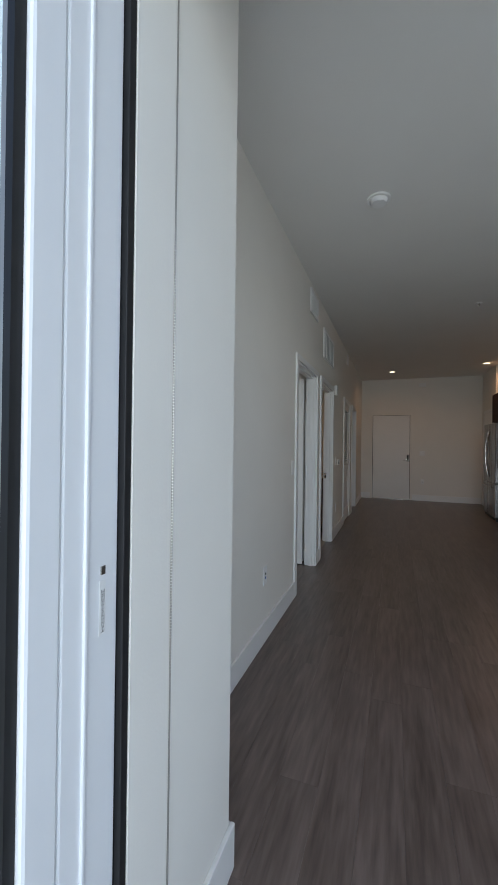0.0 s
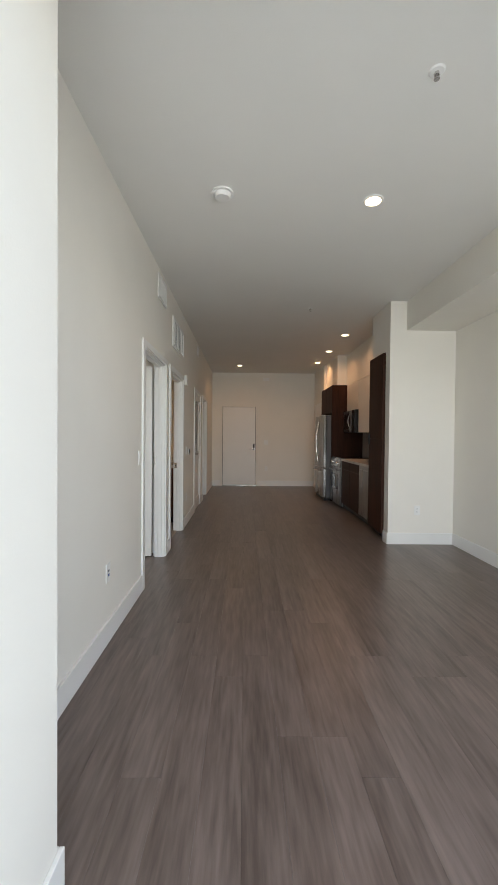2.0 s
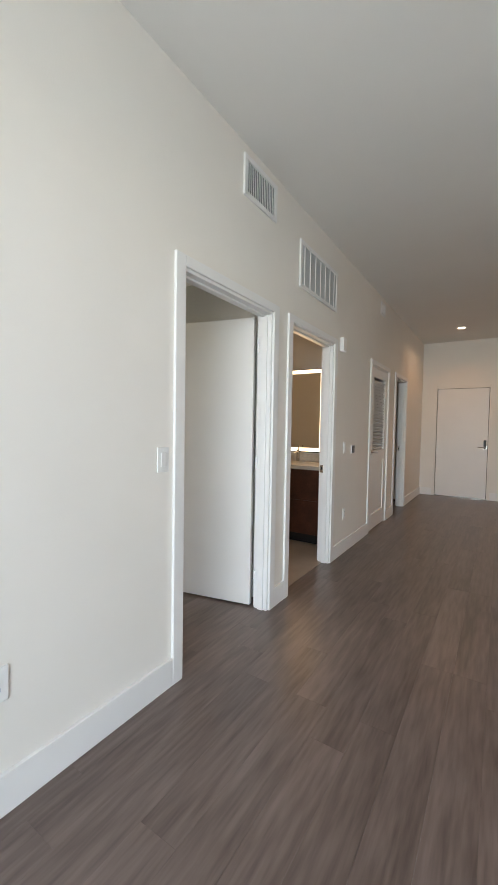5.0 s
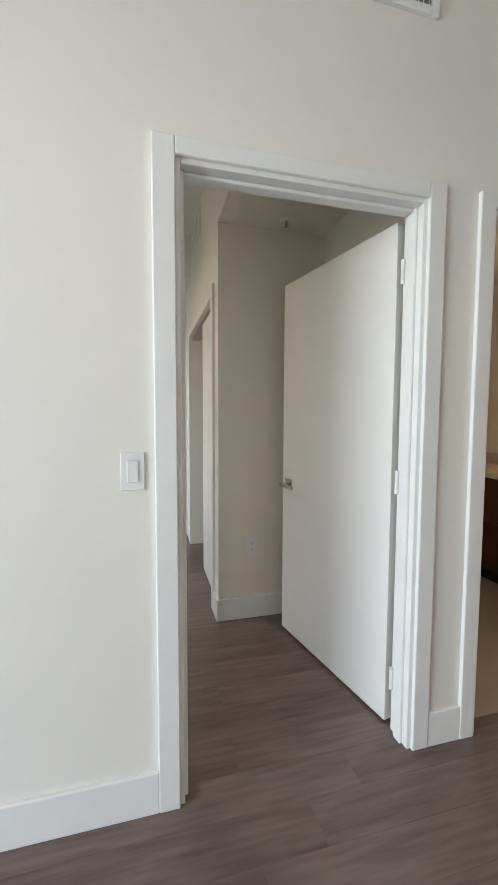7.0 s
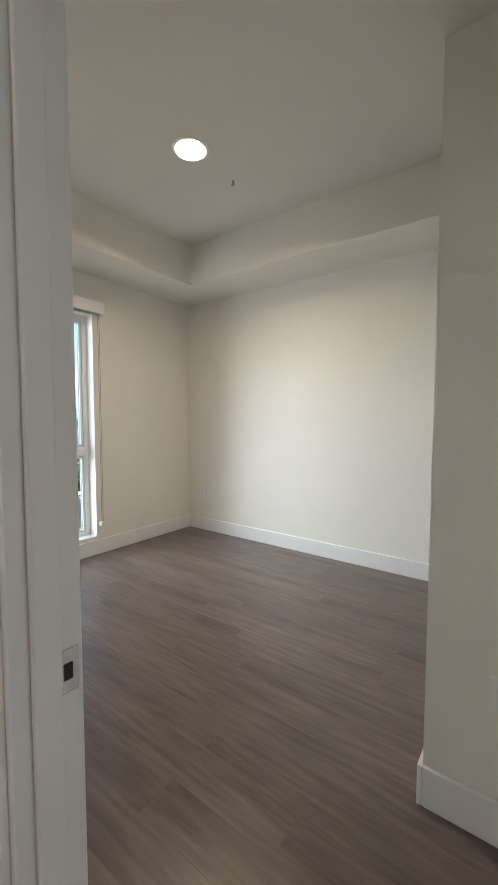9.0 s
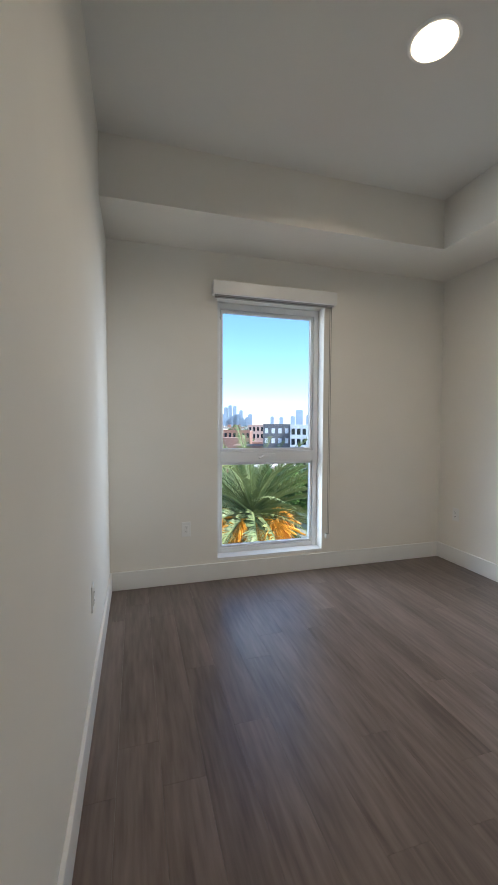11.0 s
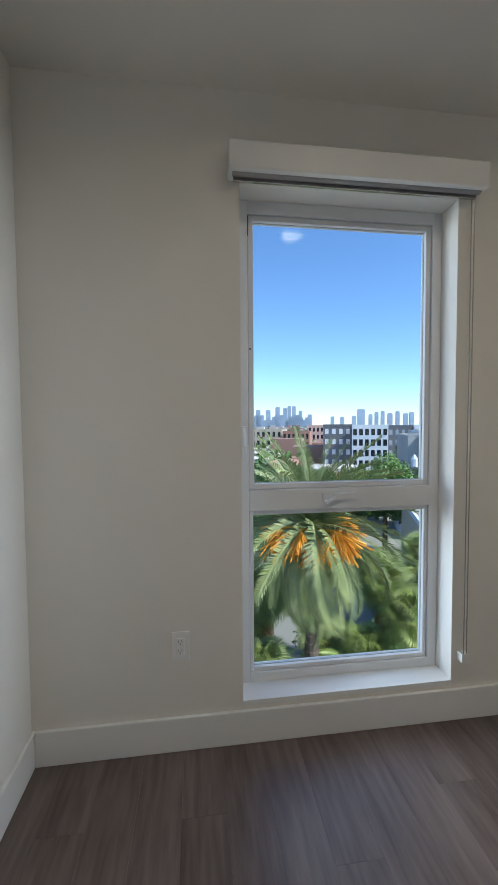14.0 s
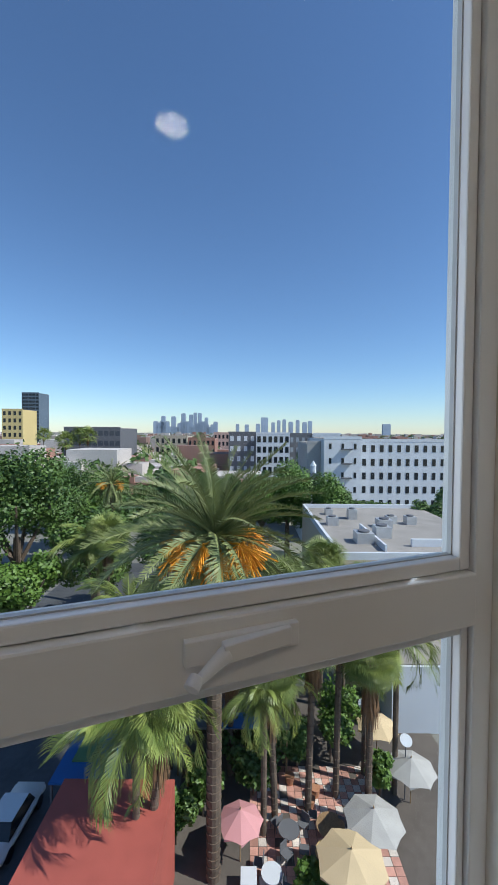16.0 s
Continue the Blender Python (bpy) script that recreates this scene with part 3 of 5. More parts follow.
od = pbox("oven_door", (2.565, RY0, 0.22, 2.599, RY1, 0.72), STEEL, rg)
pbox("window", (2.562, RY0 + 0.12, 0.32, 2.5652, RY1 - 0.12, 0.6), GLASSBLACK, od, "dark oven glass")
bm = bmesh.new()
rod(bm, (2.53, RY0 + 0.05, 0.675), (2.53, RY1 - 0.05, 0.675), 0.011)
for y in (RY0 + 0.08, RY1 - 0.08):
    rod(bm, (2.53, y, 0.675), (2.566, y, 0.675), 0.009)
part("handle", bm, STEEL, od, "steel bar handle")
bm = bmesh.new()
vs = box(bm, 2.56, RY0, 0.735, 2.62, RY1, 0.885)
bmesh.ops.translate(bm, verts=[v for v in vs if v.co.z > 0.8], vec=(0.03, 0, 0))
cp = part("control_panel", bm, STEEL, rg, "", 0.003)
for i in range(4):
    y = RY0 + (0.1, 0.2, 0.56, 0.66)[i]
    bm = bmesh.new()
    rod(bm, (2.58, y, 0.81), (2.545, y, 0.803), 0.021, 0.018, 20)
    part("knob", bm, CHROME, cp)
pbox("display", (2.566, RY0 + 0.28, 0.775, 2.572, RY0 + 0.48, 0.835), GLASSBLACK, cp)
pbox("cooktop", (2.60, RY0, 0.891, 3.2, RY1, 0.908), GLASSBLACK, rg, "black glass cooktop")
tp = thing("tall_panel", "dark walnut tall side panel beside the fridge", "cabinet panel")
pbox("panel", (2.585, 8.22, 0, 3.215, 8.262, 2.325), WALNUT, tp)
fr = thing("refrigerator", "stainless french-door refrigerator with curved handles", "refrigerator")
FY0, FY1 = 8.29, 9.19
pbox("body", (2.50, FY0, 0.02, 3.2, FY1, 1.72), mat("fridge_side", (0.11, 0.11, 0.115), 0.45, 0.3, grain=0.1), fr)
for y0, y1, s in ((FY0, 8.737, 1), (8.743, FY1, -1)):
    dd = pbox("door", (2.435, y0, 0.66, 2.499, y1, 1.73), STEEL, fr, bevel=0.01)
    yh = 8.737 - 0.03 if s > 0 else 8.743 + 0.03
    bm = bmesh.new()
    prev = None
    for i in range(11):
        u = i / 10
        p = Vector((2.435 - 0.005 - 0.05 * math.sin(math.pi * u), yh - s * 0.03 * math.sin(math.pi * u), 0.75 + u * 0.85))
        if prev:
            rod(bm, prev, p, 0.011, None, 8)
        prev = p
    part("handle", bm, CHROME, dd, "curved steel handle")
fd = pbox("freezer_drawer", (2.435, FY0, 0.06, 2.499, FY1, 0.65), STEEL, fr, bevel=0.01)
bm = bmesh.new()
rod(bm, (2.39, FY0 + 0.08, 0.58), (2.39, FY1 - 0.08, 0.58), 0.011)
for y in (FY0 + 0.1, FY1 - 0.1):
    rod(bm, (2.39, y, 0.58), (2.436, y, 0.58), 0.009)
part("handle", bm, CHROME, fd, "steel bar handle")
pbox("foot_grille", (2.46, FY0, 0.0, 2.6, FY1, 0.05), BLACK, fr)
oc = thing("over_fridge_cabinet", "dark walnut cabinet above the fridge", "cabinet")
pbox("body", (2.61, 8.268, 1.78, 3.2, 9.3, 2.325), WALNUT, oc)
for y0, y1 in ((8.27, 8.778), (8.782, 9.298)):
    pbox("door", (2.588, y0, 1.785, 2.609, y1, 2.32), WALNUT, oc)
for y0, y1 in ((5.785, 6.6), (6.605, 7.42)):
    uc = thing("wall_cabinet", "plain off-white laminate upper cabinet", "cabinet", "upper kitchen cabinets")
    pbox("body", (2.905, y0, 1.372, 3.2, y1, 2.31), LAMIN, uc)
    pbox("door", (2.884, y0 + 0.002, 1.372, 2.904, y1 - 0.002, 2.308), LAMIN, uc)
uc = thing("wall_cabinet", "off-white upper cabinet above the microwave", "cabinet", "upper kitchen cabinets")
pbox("body", (2.905, 7.43, 1.80, 3.2, 8.21, 2.31), LAMIN, uc)
pbox("door", (2.884, 7.43, 1.80, 2.904, 8.21, 2.308), LAMIN, uc)
mw = thing("microwave", "stainless over-range microwave with curved handle", "microwave")
pbox("body", (2.84, 7.435, 1.375, 3.2, 8.205, 1.79), BLACK, mw)
pbox("door", (2.815, 7.62, 1.385, 2.839, 8.205, 1.785), STEEL, mw)
pbox("window", (2.811, 7.72, 1.44, 2.8148, 8.14, 1.73), GLASSBLACK, mw, "dark glass door window")
pbox("control_panel", (2.815, 7.435, 1.385, 2.839, 7.615, 1.785), GLASSBLACK, mw)
bm = bmesh.new()
prev = None
for i in range(9):
    u = i / 8
    p = Vector((2.812 - 0.05 * math.sin(math.pi * u), 7.66, 1.42 + u * 0.33))
    if prev:
        rod(bm, prev, p, 0.010, None, 8)
    prev = p
part("handle", bm, CHROME, mw, "curved steel handle")

# ---- bathroom ----
va = thing("vanity", "dark walnut bathroom vanity with drawers", "vanity")
pbox("body", (-1.72, 6.12, 0.12, -0.13, 6.64, 0.82), VANITY, va)
for x0, x1 in ((-1.715, -1.19), (-1.185, -0.66), (-0.655, -0.135)):
    pbox("drawer", (x0, 6.1, 0.49, x1, 6.119, 0.815), VANITY, va)
    pbox("drawer", (x0, 6.1, 0.125, x1, 6.119, 0.485), VANITY, va)
pbox("base", (-1.7, 6.2, 0.004, -0.14, 6.64, 0.12), BLACK, va)
vt = thing("stone_countertop", "pale quartz vanity top with raised back edge", "countertop")
pbox("slab", (-1.74, 6.08, 0.822, -0.125, 6.645, 0.862), QUARTZ, vt)
pbox("back_edge", (-1.74, 6.625, 0.862, -0.125, 6.646, 0.95), QUARTZ, vt)
fa = thing("faucet", "chrome single-handle bathroom faucet", "faucet")
bm = bmesh.new()
rod(bm, (-0.72, 6.53, 0.862), (-0.72, 6.53, 1.0), 0.018)
rod(bm, (-0.72, 6.53, 0.985), (-0.72, 6.40, 0.965), 0.012)
part("spout", bm, CHROME, fa)
bm = bmesh.new()
rod(bm, (-0.72, 6.53, 1.0), (-0.72, 6.57, 1.045), 0.008)
part("handle", bm, CHROME, fa)
mi = thing("lit_mirror", "rectangular bathroom mirror with glowing warm border", "mirror")
MX0, MX1, MZ0, MZ1 = -1.03, -0.44, 0.98, 1.96
pbox("frame", (MX0 - 0.01, 6.612, MZ0 - 0.01, MX1 + 0.01, 6.648, MZ1 + 0.01), BLACK, mi)
for b in ((MX0, 6.608, MZ0, MX0 + 0.045, 6.6118, MZ1), (MX1 - 0.045, 6.608, MZ0, MX1, 6.6118, MZ1), (MX0 + 0.045, 6.608, MZ0, MX1 - 0.045, 6.6118, MZ0 + 0.045), (MX0 + 0.045, 6.608, MZ1 - 0.045, MX1 - 0.045, 6.6118, MZ1)):
    pbox("light_strip", b, MIRRORLED, mi, "glowing light strip", 0)
pbox("glass", (MX0 + 0.045, 6.608, MZ0 + 0.045, MX1 - 0.045, 6.6115, MZ1 - 0.045), MIRROR, mi, "", 0)
lamp("mirror_glow", "AREA", look((-0.73, 6.58, 1.5), (-0.73, 4.0, 1.3)), 1.5, (1, 0.6, 0.3), size=0.55, size_y=0.9)

# ---- bedroom window ----
FYO, FYI = 0.865, 0.935
WX0, WX1, WZ0, WZ1 = -1.923, -0.973, 0.173, 2.347
win = tagged(new("window_1"), "tall white vinyl bedroom window, awning sash over fixed pane", "window", kind="structure")
pbox("window_frame", (WX0, FYO, WZ0, WX0 + 0.045, FYI, WZ1), VINYL, win, bevel=0.003)
pbox("window_frame", (WX1 - 0.045, FYO, WZ0, WX1, FYI, WZ1), VINYL, win, bevel=0.003)
pbox("window_frame", (WX0 + 0.045, FYO, WZ0, WX1 - 0.045, FYI, WZ0 + 0.05), VINYL, win, bevel=0.003)
pbox("window_frame", (WX0 + 0.045, FYO, WZ1 - 0.055, WX1 - 0.045, FYI, WZ1), VINYL, win, bevel=0.003)
pbox("mullion", (WX0 + 0.045, FYO, 0.975, WX1 - 0.045, FYI + 0.004, 1.072), VINYL, win, bevel=0.004)
for nm, x0, x1, z0, z1, s in (("sash", WX0 + 0.047, WX1 - 0.047, 1.074, WZ1 - 0.057, 0.024), ("glazing_bead", WX0 + 0.047, WX1 - 0.047, WZ0 + 0.052, 0.973, 0.018)):
    for b in ((x0, 0.885, z0, x0 + s, 0.925, z1), (x1 - s, 0.885, z0, x1, 0.925, z1), (x0 + s, 0.885, z0, x1 - s, 0.925, z0 + s), (x0 + s, 0.885, z1 - s, x1 - s, 0.925, z1)):
        pbox(nm, b, VINYL, win, bevel=0.003)
    for b in ((x0 + s, 0.899, z0 + s, x0 + s + 0.0025, 0.908, z1 - s), (x1 - s - 0.0025, 0.899, z0 + s, x1 - s, 0.908, z1 - s), (x0 + s, 0.899, z0 + s, x1 - s, 0.908, z0 + s + 0.0025), (x0 + s, 0.899, z1 - s - 0.0025, x1 - s, 0.908, z1 - s)):
        pbox("gasket", b, GRILLE, win, bevel=0)
    g = pbox("pane", (x0 + s, 0.900, z0 + s, x1 - s, 0.906, z1 - s), GLASS, win, "clear glass pane", 0)
    g.visible_shadow = False
sill = structure(solid("window_sill", [(-1.827, 0.895, 0.153, -0.912, YS + 0.002, 0.173)], TRIM, 0.002), "white painted window sill ledge", "window sill")
bm = bmesh.new()
box(bm, -1.515, 0.938, 1.018, -1.352, 0.950, 1.052)
vs = box(bm, -1.50, 0.950, 1.022, -1.40, 0.966, 1.047)
bmesh.ops.translate(bm, verts=[v for v in vs if v.co.x < -1.45], vec=(0, -0.010, 0.004))
rod(bm, (-1.405, 0.958, 1.034), (-1.362, 0.978, 1.018), 0.011, 0.006)
rod(bm, (-1.362, 0.974, 1.022), (-1.352, 0.984, 1.014), 0.009, 0.010)
part("crank_handle", bm, VINYL, win, "white folding crank handle", 0.002)
bm = bmesh.new()
box(bm, -1.006, 0.936, 1.22, -0.984, 0.948, 1.36)
rod(bm, (-0.995, 0.945, 1.35), (-0.997, 0.965, 1.27), 0.007)
part("sash_lock", bm, VINYL, win, "white lever lock", 0.002)
pbox("hinge_slot", (-1.022, 0.9255, 2.2, -1.016, 0.929, 2.285), BLACK, win, "", 0)
pbox("pin", (-1.03, 0.936, 1.70, -1.024, 0.939, 1.706), BLACK, win, "", 0)
bl = thing("roller_blind", "white roller blind cassette above the bedroom window, rolled up", "blind")
pbox("cassette", (-2.0, YS, 2.353, -0.925, YS + 0.085, 2.458), PLASTIC, bl, bevel=0.004)
bm = bmesh.new()
rod(bm, (-1.985, YS + 0.045, 2.366), (-0.94, YS + 0.045, 2.366), 0.02, None, 20)
part("rolled_fabric", bm, mat("blind_fabric", (0.35, 0.34, 0.33), 0.8, grain=0.1), bl, "grey rolled fabric")
pbox("bottom_bar", (-1.98, YS + 0.02, 2.335, -0.945, YS + 0.032, 2.352), CHROME, bl)
for dx in (0, 0.014):
    bm = bmesh.new()
    rod(bm, (-1.975 + dx, YS + 0.03, 0.3), (-1.975 + dx, YS + 0.03, 2.37), 0.0022, None, 6)
    part("cord", bm, CHAIN, bl, "thin beaded cord")
pbox("cord_clip", (-1.985, YS + 0.001, 0.28, -1.95, YS + 0.036, 0.32), PLASTIC, bl)

win.location, win.scale = (0.025, -0.04, 0.0012), (0.963, 1, 0.9466)
bl.location, bl.scale = (0.025, 0, 0.0012), (0.963, 1, 0.9466)
# ---- balcony door ----
bd = tagged(new("door_1"), "white vinyl sliding balcony door frame with panel slid open", "sliding door", kind="structure")
pbox("jamb", (0.30, 0.955, 0, 0.338, 0.985, 2.5), VINYL, bd, bevel=0.004)
pbox("jamb", (0.27, 0.80, 0, 0.341, 0.93, 2.5), VINYL, bd, bevel=0.004)
pbox("weather_seal", (0.30, 0.932, 0, 0.353, 0.951, 2.5), RUBBER, bd, "black rubber seal", 0.002)
pbox("track_edge", (0.27, 0.845, 0, 0.346, 0.853, 2.5), VINYL, bd, bevel=0.002)
pbox("jamb", (0.27, 0.735, 0, 0.343, 0.798, 2.5), VINYL, bd, bevel=0.006)
pbox("header", (0.335, 0.735, 2.44, 3.2, 0.95, 2.5), VINYL, bd)
pbox("jamb", (3.12, 0.735, 0, 3.2, 0.95, 2.44), VINYL, bd)
pbox("sill_track", (0.335, 0.735, -0.004, 3.12, 0.95, 0.012), VINYL, bd)
pbox("gasket", (0.318, 0.716, 0.02, 0.332, 0.734, 2.48), RUBBER, bd, "black glazing gasket", 0)
pbox("spacer", (0.306, 0.718, 0.02, 0.318, 0.732, 2.48), CHAIN, bd, "metal glazing spacer", 0)
sg = pbox("pane", (-0.1, 0.722, 0.02, 0.306, 0.728, 2.48), GLASS, bd, "clear glass pane", 0)
sg.visible_shadow = False
bm = bmesh.new()
box(bm, 0.3415, 0.882, 0.965, 0.3425, 0.897, 1.06)
st = part("sticker", bm, TRIM, bd, "small white safety sticker")
fc = bpy.data.curves.new("sticker_text", "FONT")
fc.body = "FASTEN HERE"
fc.size = 0.0125
fc.materials.append(INK)
ft = new("sticker_text", fc)
ft.parent = bd
ft.matrix_world = Matrix.Translation((0.3428, 0.886, 0.968)) @ Matrix(((0, 0, 1, 0), (0, 1, 0, 0), (1, 0, 0, 0), (0, 0, 0, 1))) @ Matrix.Rotation(0, 4, "Z")
pbox("strike_plate", (0.3412, 0.885, 1.07, 0.3435, 0.895, 1.085), CHROME, bd, "small metal strike", 0)
lc = thing("blind_chain", "grey beaded blind chain hanging beside the balcony door", "blind chain")
bead = bmesh.new()
for i in range(420):
    rod(bead, (0.342, 1.15, 0.1 + i * 0.0065), (0.342, 1.15, 0.1042 + i * 0.0065), 0.0023, None, 5)
part("beads", bead, CHAIN, lc)
lb = thing("balcony_blind", "white roller blind cassette above the balcony door", "blind")
pbox("cassette", (0.36, YS, 2.53, 3.25, YS + 0.09, 2.63), PLASTIC, lb, bevel=0.004)
bd.location = (-0.017, 0.062, 0)

# ---- outside: the city below the window ----
GZ = -20.0
F2, R2 = Vector((-0.3633, -0.9317, 0)), Vector((-0.9317, 0.3633, 0))
ORG = Vector((-1.18, 1.371, 0))
YAW = math.atan2(R2.y, R2.x)


def site(s, d, z=GZ):
    """A place d metres out from the window along the street grid and s metres across it."""
    p = ORG + F2 * d + R2 * s
    return Vector((p.x, p.y, z))


def grid_box(bm_, s0, s1, d0, d1, z0, z1):
    vs = bmesh.ops.create_cube(bm_, size=1)["verts"]
    c = site((s0 + s1) / 2, (d0 + d1) / 2, (z0 + z1) / 2)
    m_ = Matrix.Translation(c) @ Matrix((R2, F2, Vector((0, 0, 1)))).transposed().to_4x4() @ Matrix.Diagonal((s1 - s0, d1 - d0, z1 - z0, 1))
    bmesh.ops.transform(bm_, matrix=m_, verts=vs)
    if m_.determinant() < 0:
        bmesh.ops.reverse_faces(bm_, faces=list({f for v in vs for f in v.link_faces}))


def gpart(name, b, material, parent, label=""):
    bm_ = bmesh.new()
    grid_box(bm_, *b)
    return part(name, bm_, material, parent, label)


M = mat
ASPHALT = M("asphalt", (0.075, 0.077, 0.08), 0.85, grain=0.25, scale=3)
STUCCO = M("white_stucco", (0.62, 0.64, 0.67), 0.85, grain=0.06, scale=0.6)
GREYST = M("grey_cladding", (0.13, 0.13, 0.14), 0.7, grain=0.15, scale=0.4)
BRICKR = M("red_brick_far", (0.36, 0.19, 0.14), 0.85, grain=0.2, scale=1)
BEIGE = M("beige_stucco", (0.5, 0.42, 0.32), 0.85, grain=0.1, scale=0.5)
YELLOW = M("yellow_stucco", (0.62, 0.48, 0.22), 0.85, grain=0.1, scale=0.5)
ROOFING = M("flat_roofing", (0.32, 0.29, 0.26), 0.9, grain=0.2, scale=0.7)
REDROOF = M("red_roof_membrane", (0.42, 0.10, 0.075), 0.7, grain=0.15, scale=1.2)
WINGLASS = M("far_window_glass", (0.02, 0.025, 0.03), 0.1, grain=0.2)
TARP = M("blue_tarp", (0.02, 0.12, 0.35), 0.5, grain=0.15, scale=2)
TARPG = M("green_tarp", (0.12, 0.22, 0.09), 0.6, grain=0.15, scale=2)
# distant haze is put into the towers' pale blue-grey base colour
TOWER = M("haze_tinted_tower", (0.36, 0.43, 0.53), 0.85, grain=0.12, scale=0.02)
CARS = [M("car_paint_white", (0.7, 0.7, 0.7), 0.25, grain=0.02), M("car_paint_dark", (0.03, 0.035, 0.045), 0.2, grain=0.05), M("car_paint_silver", (0.35, 0.36, 0.38), 0.25, grain=0.03)]
FROND = M("date_palm_frond", (0.06, 0.10, 0.03), 0.5, grain=0.35, scale=1.4, color2=(0.34, 0.36, 0.14), randomize=0.2)
FAN = M("fan_palm_leaf", (0.07, 0.12, 0.025), 0.45, grain=0.35, scale=1.6, color2=(0.36, 0.40, 0.10), randomize=0.2)
DEADLEAF = M("dead_palm_skirt", (0.2, 0.11, 0.055), 0.8, grain=0.4, scale=4)
TRUNK = M("palm_trunk", (0.13, 0.095, 0.07), 0.9, grain=0.4, scale=9, bump=0.8, bscale=12)
DATES = M("orange_date_stalks", (0.9, 0.34, 0.02), 0.6, grain=0.25, scale=6)
LEAF = M("broad_leaf", (0.045, 0.09, 0.02), 0.5, grain=0.4, scale=1.2, color2=(0.12, 0.2, 0.04))
LEAFL = M("light_leaf", (0.07, 0.13, 0.02), 0.5, grain=0.4, scale=1.2, color2=(0.14, 0.24, 0.04))
PAVER = M("patio_paver", (0.52, 0.27, 0.21), 0.8, grain=0.2, scale=3, randomize=0.3)
# patio base and joints, darkened to carry the shade lying over the patio
JOINT = M("shaded_patio_mortar", (0.12, 0.10, 0.085), 0.9, grain=0.2, scale=2)
WOOD = M("table_wood", (0.3, 0.19, 0.1), 0.6, grain=0.3, scale=8)

ground = structure(solid("ground", [(-4800, -4900, GZ - 1, 4800, 60, GZ)], M("ground_soil", (0.20, 0.19, 0.165), 0.95, grain=0.35, scale=0.03)), "dusty city ground of soil and paving", "ground")
bm = bmesh.new()
grid_box(bm, -26, -8.6, -5, 60, GZ + 0.01, GZ + 0.06)
structure(new("road", mesh_of("road", bm, ASPHALT)), "grey asphalt side street", "road")
bm = bmesh.new()
for d in range(0, 60, 6):
    grid_box(bm, -17.2, -17.0, d, d + 2.4, GZ + 0.064, GZ + 0.068)
grid_box(bm, -11.0, -10.85, 0, 50, GZ + 0.064, GZ + 0.068)
structure(new("road_marking", mesh_of("road_marking", bm, M("road_paint", (0.6, 0.6, 0.58), 0.7, grain=0.2, scale=3))), "white painted lane lines on the street", "road marking")
bm = bmesh.new()
grid_box(bm, -40, 30, 54, 62, GZ + 0.01, GZ + 0.07)
structure(new("cross_road", mesh_of("cross_road", bm, ASPHALT)), "grey asphalt cross street behind the trees", "road")


def building(name, label, s0, s1, d0, d1, z1, wall, rows_, cols, win_w=0.5, win_h=0.55, glass=WINGLASS, z0=GZ, first=0.1, category="building", parapet=True):
    """A block with its storeys: wall, roof slab, parapet and each front window set in."""
    t = thing(name, label, category)
    wl = gpart("wall", (s0, s1, d0, d1, z0, z1), wall, t)
    gpart("roof", (s0 + 0.3, s1 - 0.3, d0 + 0.3, d1 - 0.3, z1, z1 + 0.15), ROOFING, t)
    if parapet:
        gpart("parapet", (s0 - 0.05, s1 + 0.05, d0 - 0.05, d0 + 0.3, z1, z1 + 0.7), wall, t)
    hgt, wid = (z1 - z0) * (1 - first) / max(rows_, 1), (s1 - s0) / max(cols, 1)
    for r in range(rows_):
        for c in range(cols):
            sc, zc = s0 + (c + 0.5) * wid, z0 + (z1 - z0) * first + (r + 0.5) * hgt
            gpart("window", (sc - wid * win_w / 2, sc + wid * win_w / 2, d0 - 0.06, d0 + 0.05, zc - hgt * win_h / 2, zc + hgt * win_h / 2), glass, t)
    return t


# mid-distance blocks
wa = building("apartment_building", "white stucco apartment block with narrow windows and balconies", 18.3, 27.4, 95, 118, -0.4, STUCCO, 5, 3, 0.2, 0.4)
for r in range(5):
    gpart("balcony", (22.5, 25, 94.0, 95, -17.0 + r * 3.5, -16.7 + r * 3.5), GREYST, wa)
building("apartment_building", "long white apartment block with rows of paired windows", 27.6, 58, 97, 118, -1.0, STUCCO, 5, 14, 0.42, 0.5)
building("apartment_building", "grey panelled wing of the white apartment block", 14.8, 18.2, 99, 118, -1.6, M("panel_grey", (0.38, 0.37, 0.36), 0.8, grain=0.1, scale=0.5), 0, 0)
building("residential_block", "modern white block with a grid of square dark windows", 2.6, 14.6, 140, 165, 0.4, STUCCO, 5, 6, 0.62, 0.6)
building("residential_block", "dark grey wing with white-framed windows", -7.5, 2.5, 143, 165, 0.6, GREYST, 5, 4, 0.5, 0.5, STUCCO)
building("residential_block", "dark grey wing with glass balconies", 14.7, 23, 143, 165, 0.2, GREYST, 5, 4, 0.5, 0.5, M("pale_glass", (0.3, 0.33, 0.36), 0.3, grain=0.1))
building("residential_block", "white end of the modern block", 23.1, 33, 141, 165, 0.3, STUCCO, 5, 4, 0.4, 0.4)
building("office_block", "dark low office block with strip windows", -95, -66, 200, 230, 2.5, GREYST, 4, 10, 0.8, 0.5, M("office_glass", (0.06, 0.07, 0.09), 0.15, grain=0.2))
building("yellow_building", "yellow plastered mid-rise building", -190, -174, 300, 320, 17, YELLOW, 6, 4)
building("dark_tower", "dark glass office tower standing alone", -291, -269, 500, 525, 49, M("tower_dark", (0.10, 0.13, 0.17), 0.3, grain=0.2, scale=0.1), 14, 5, 0.8, 0.6)
building("white_house", "white two-storey house with flat roof", -58, -49, 130, 140, -5.5, STUCCO, 2, 4, z0=-14)
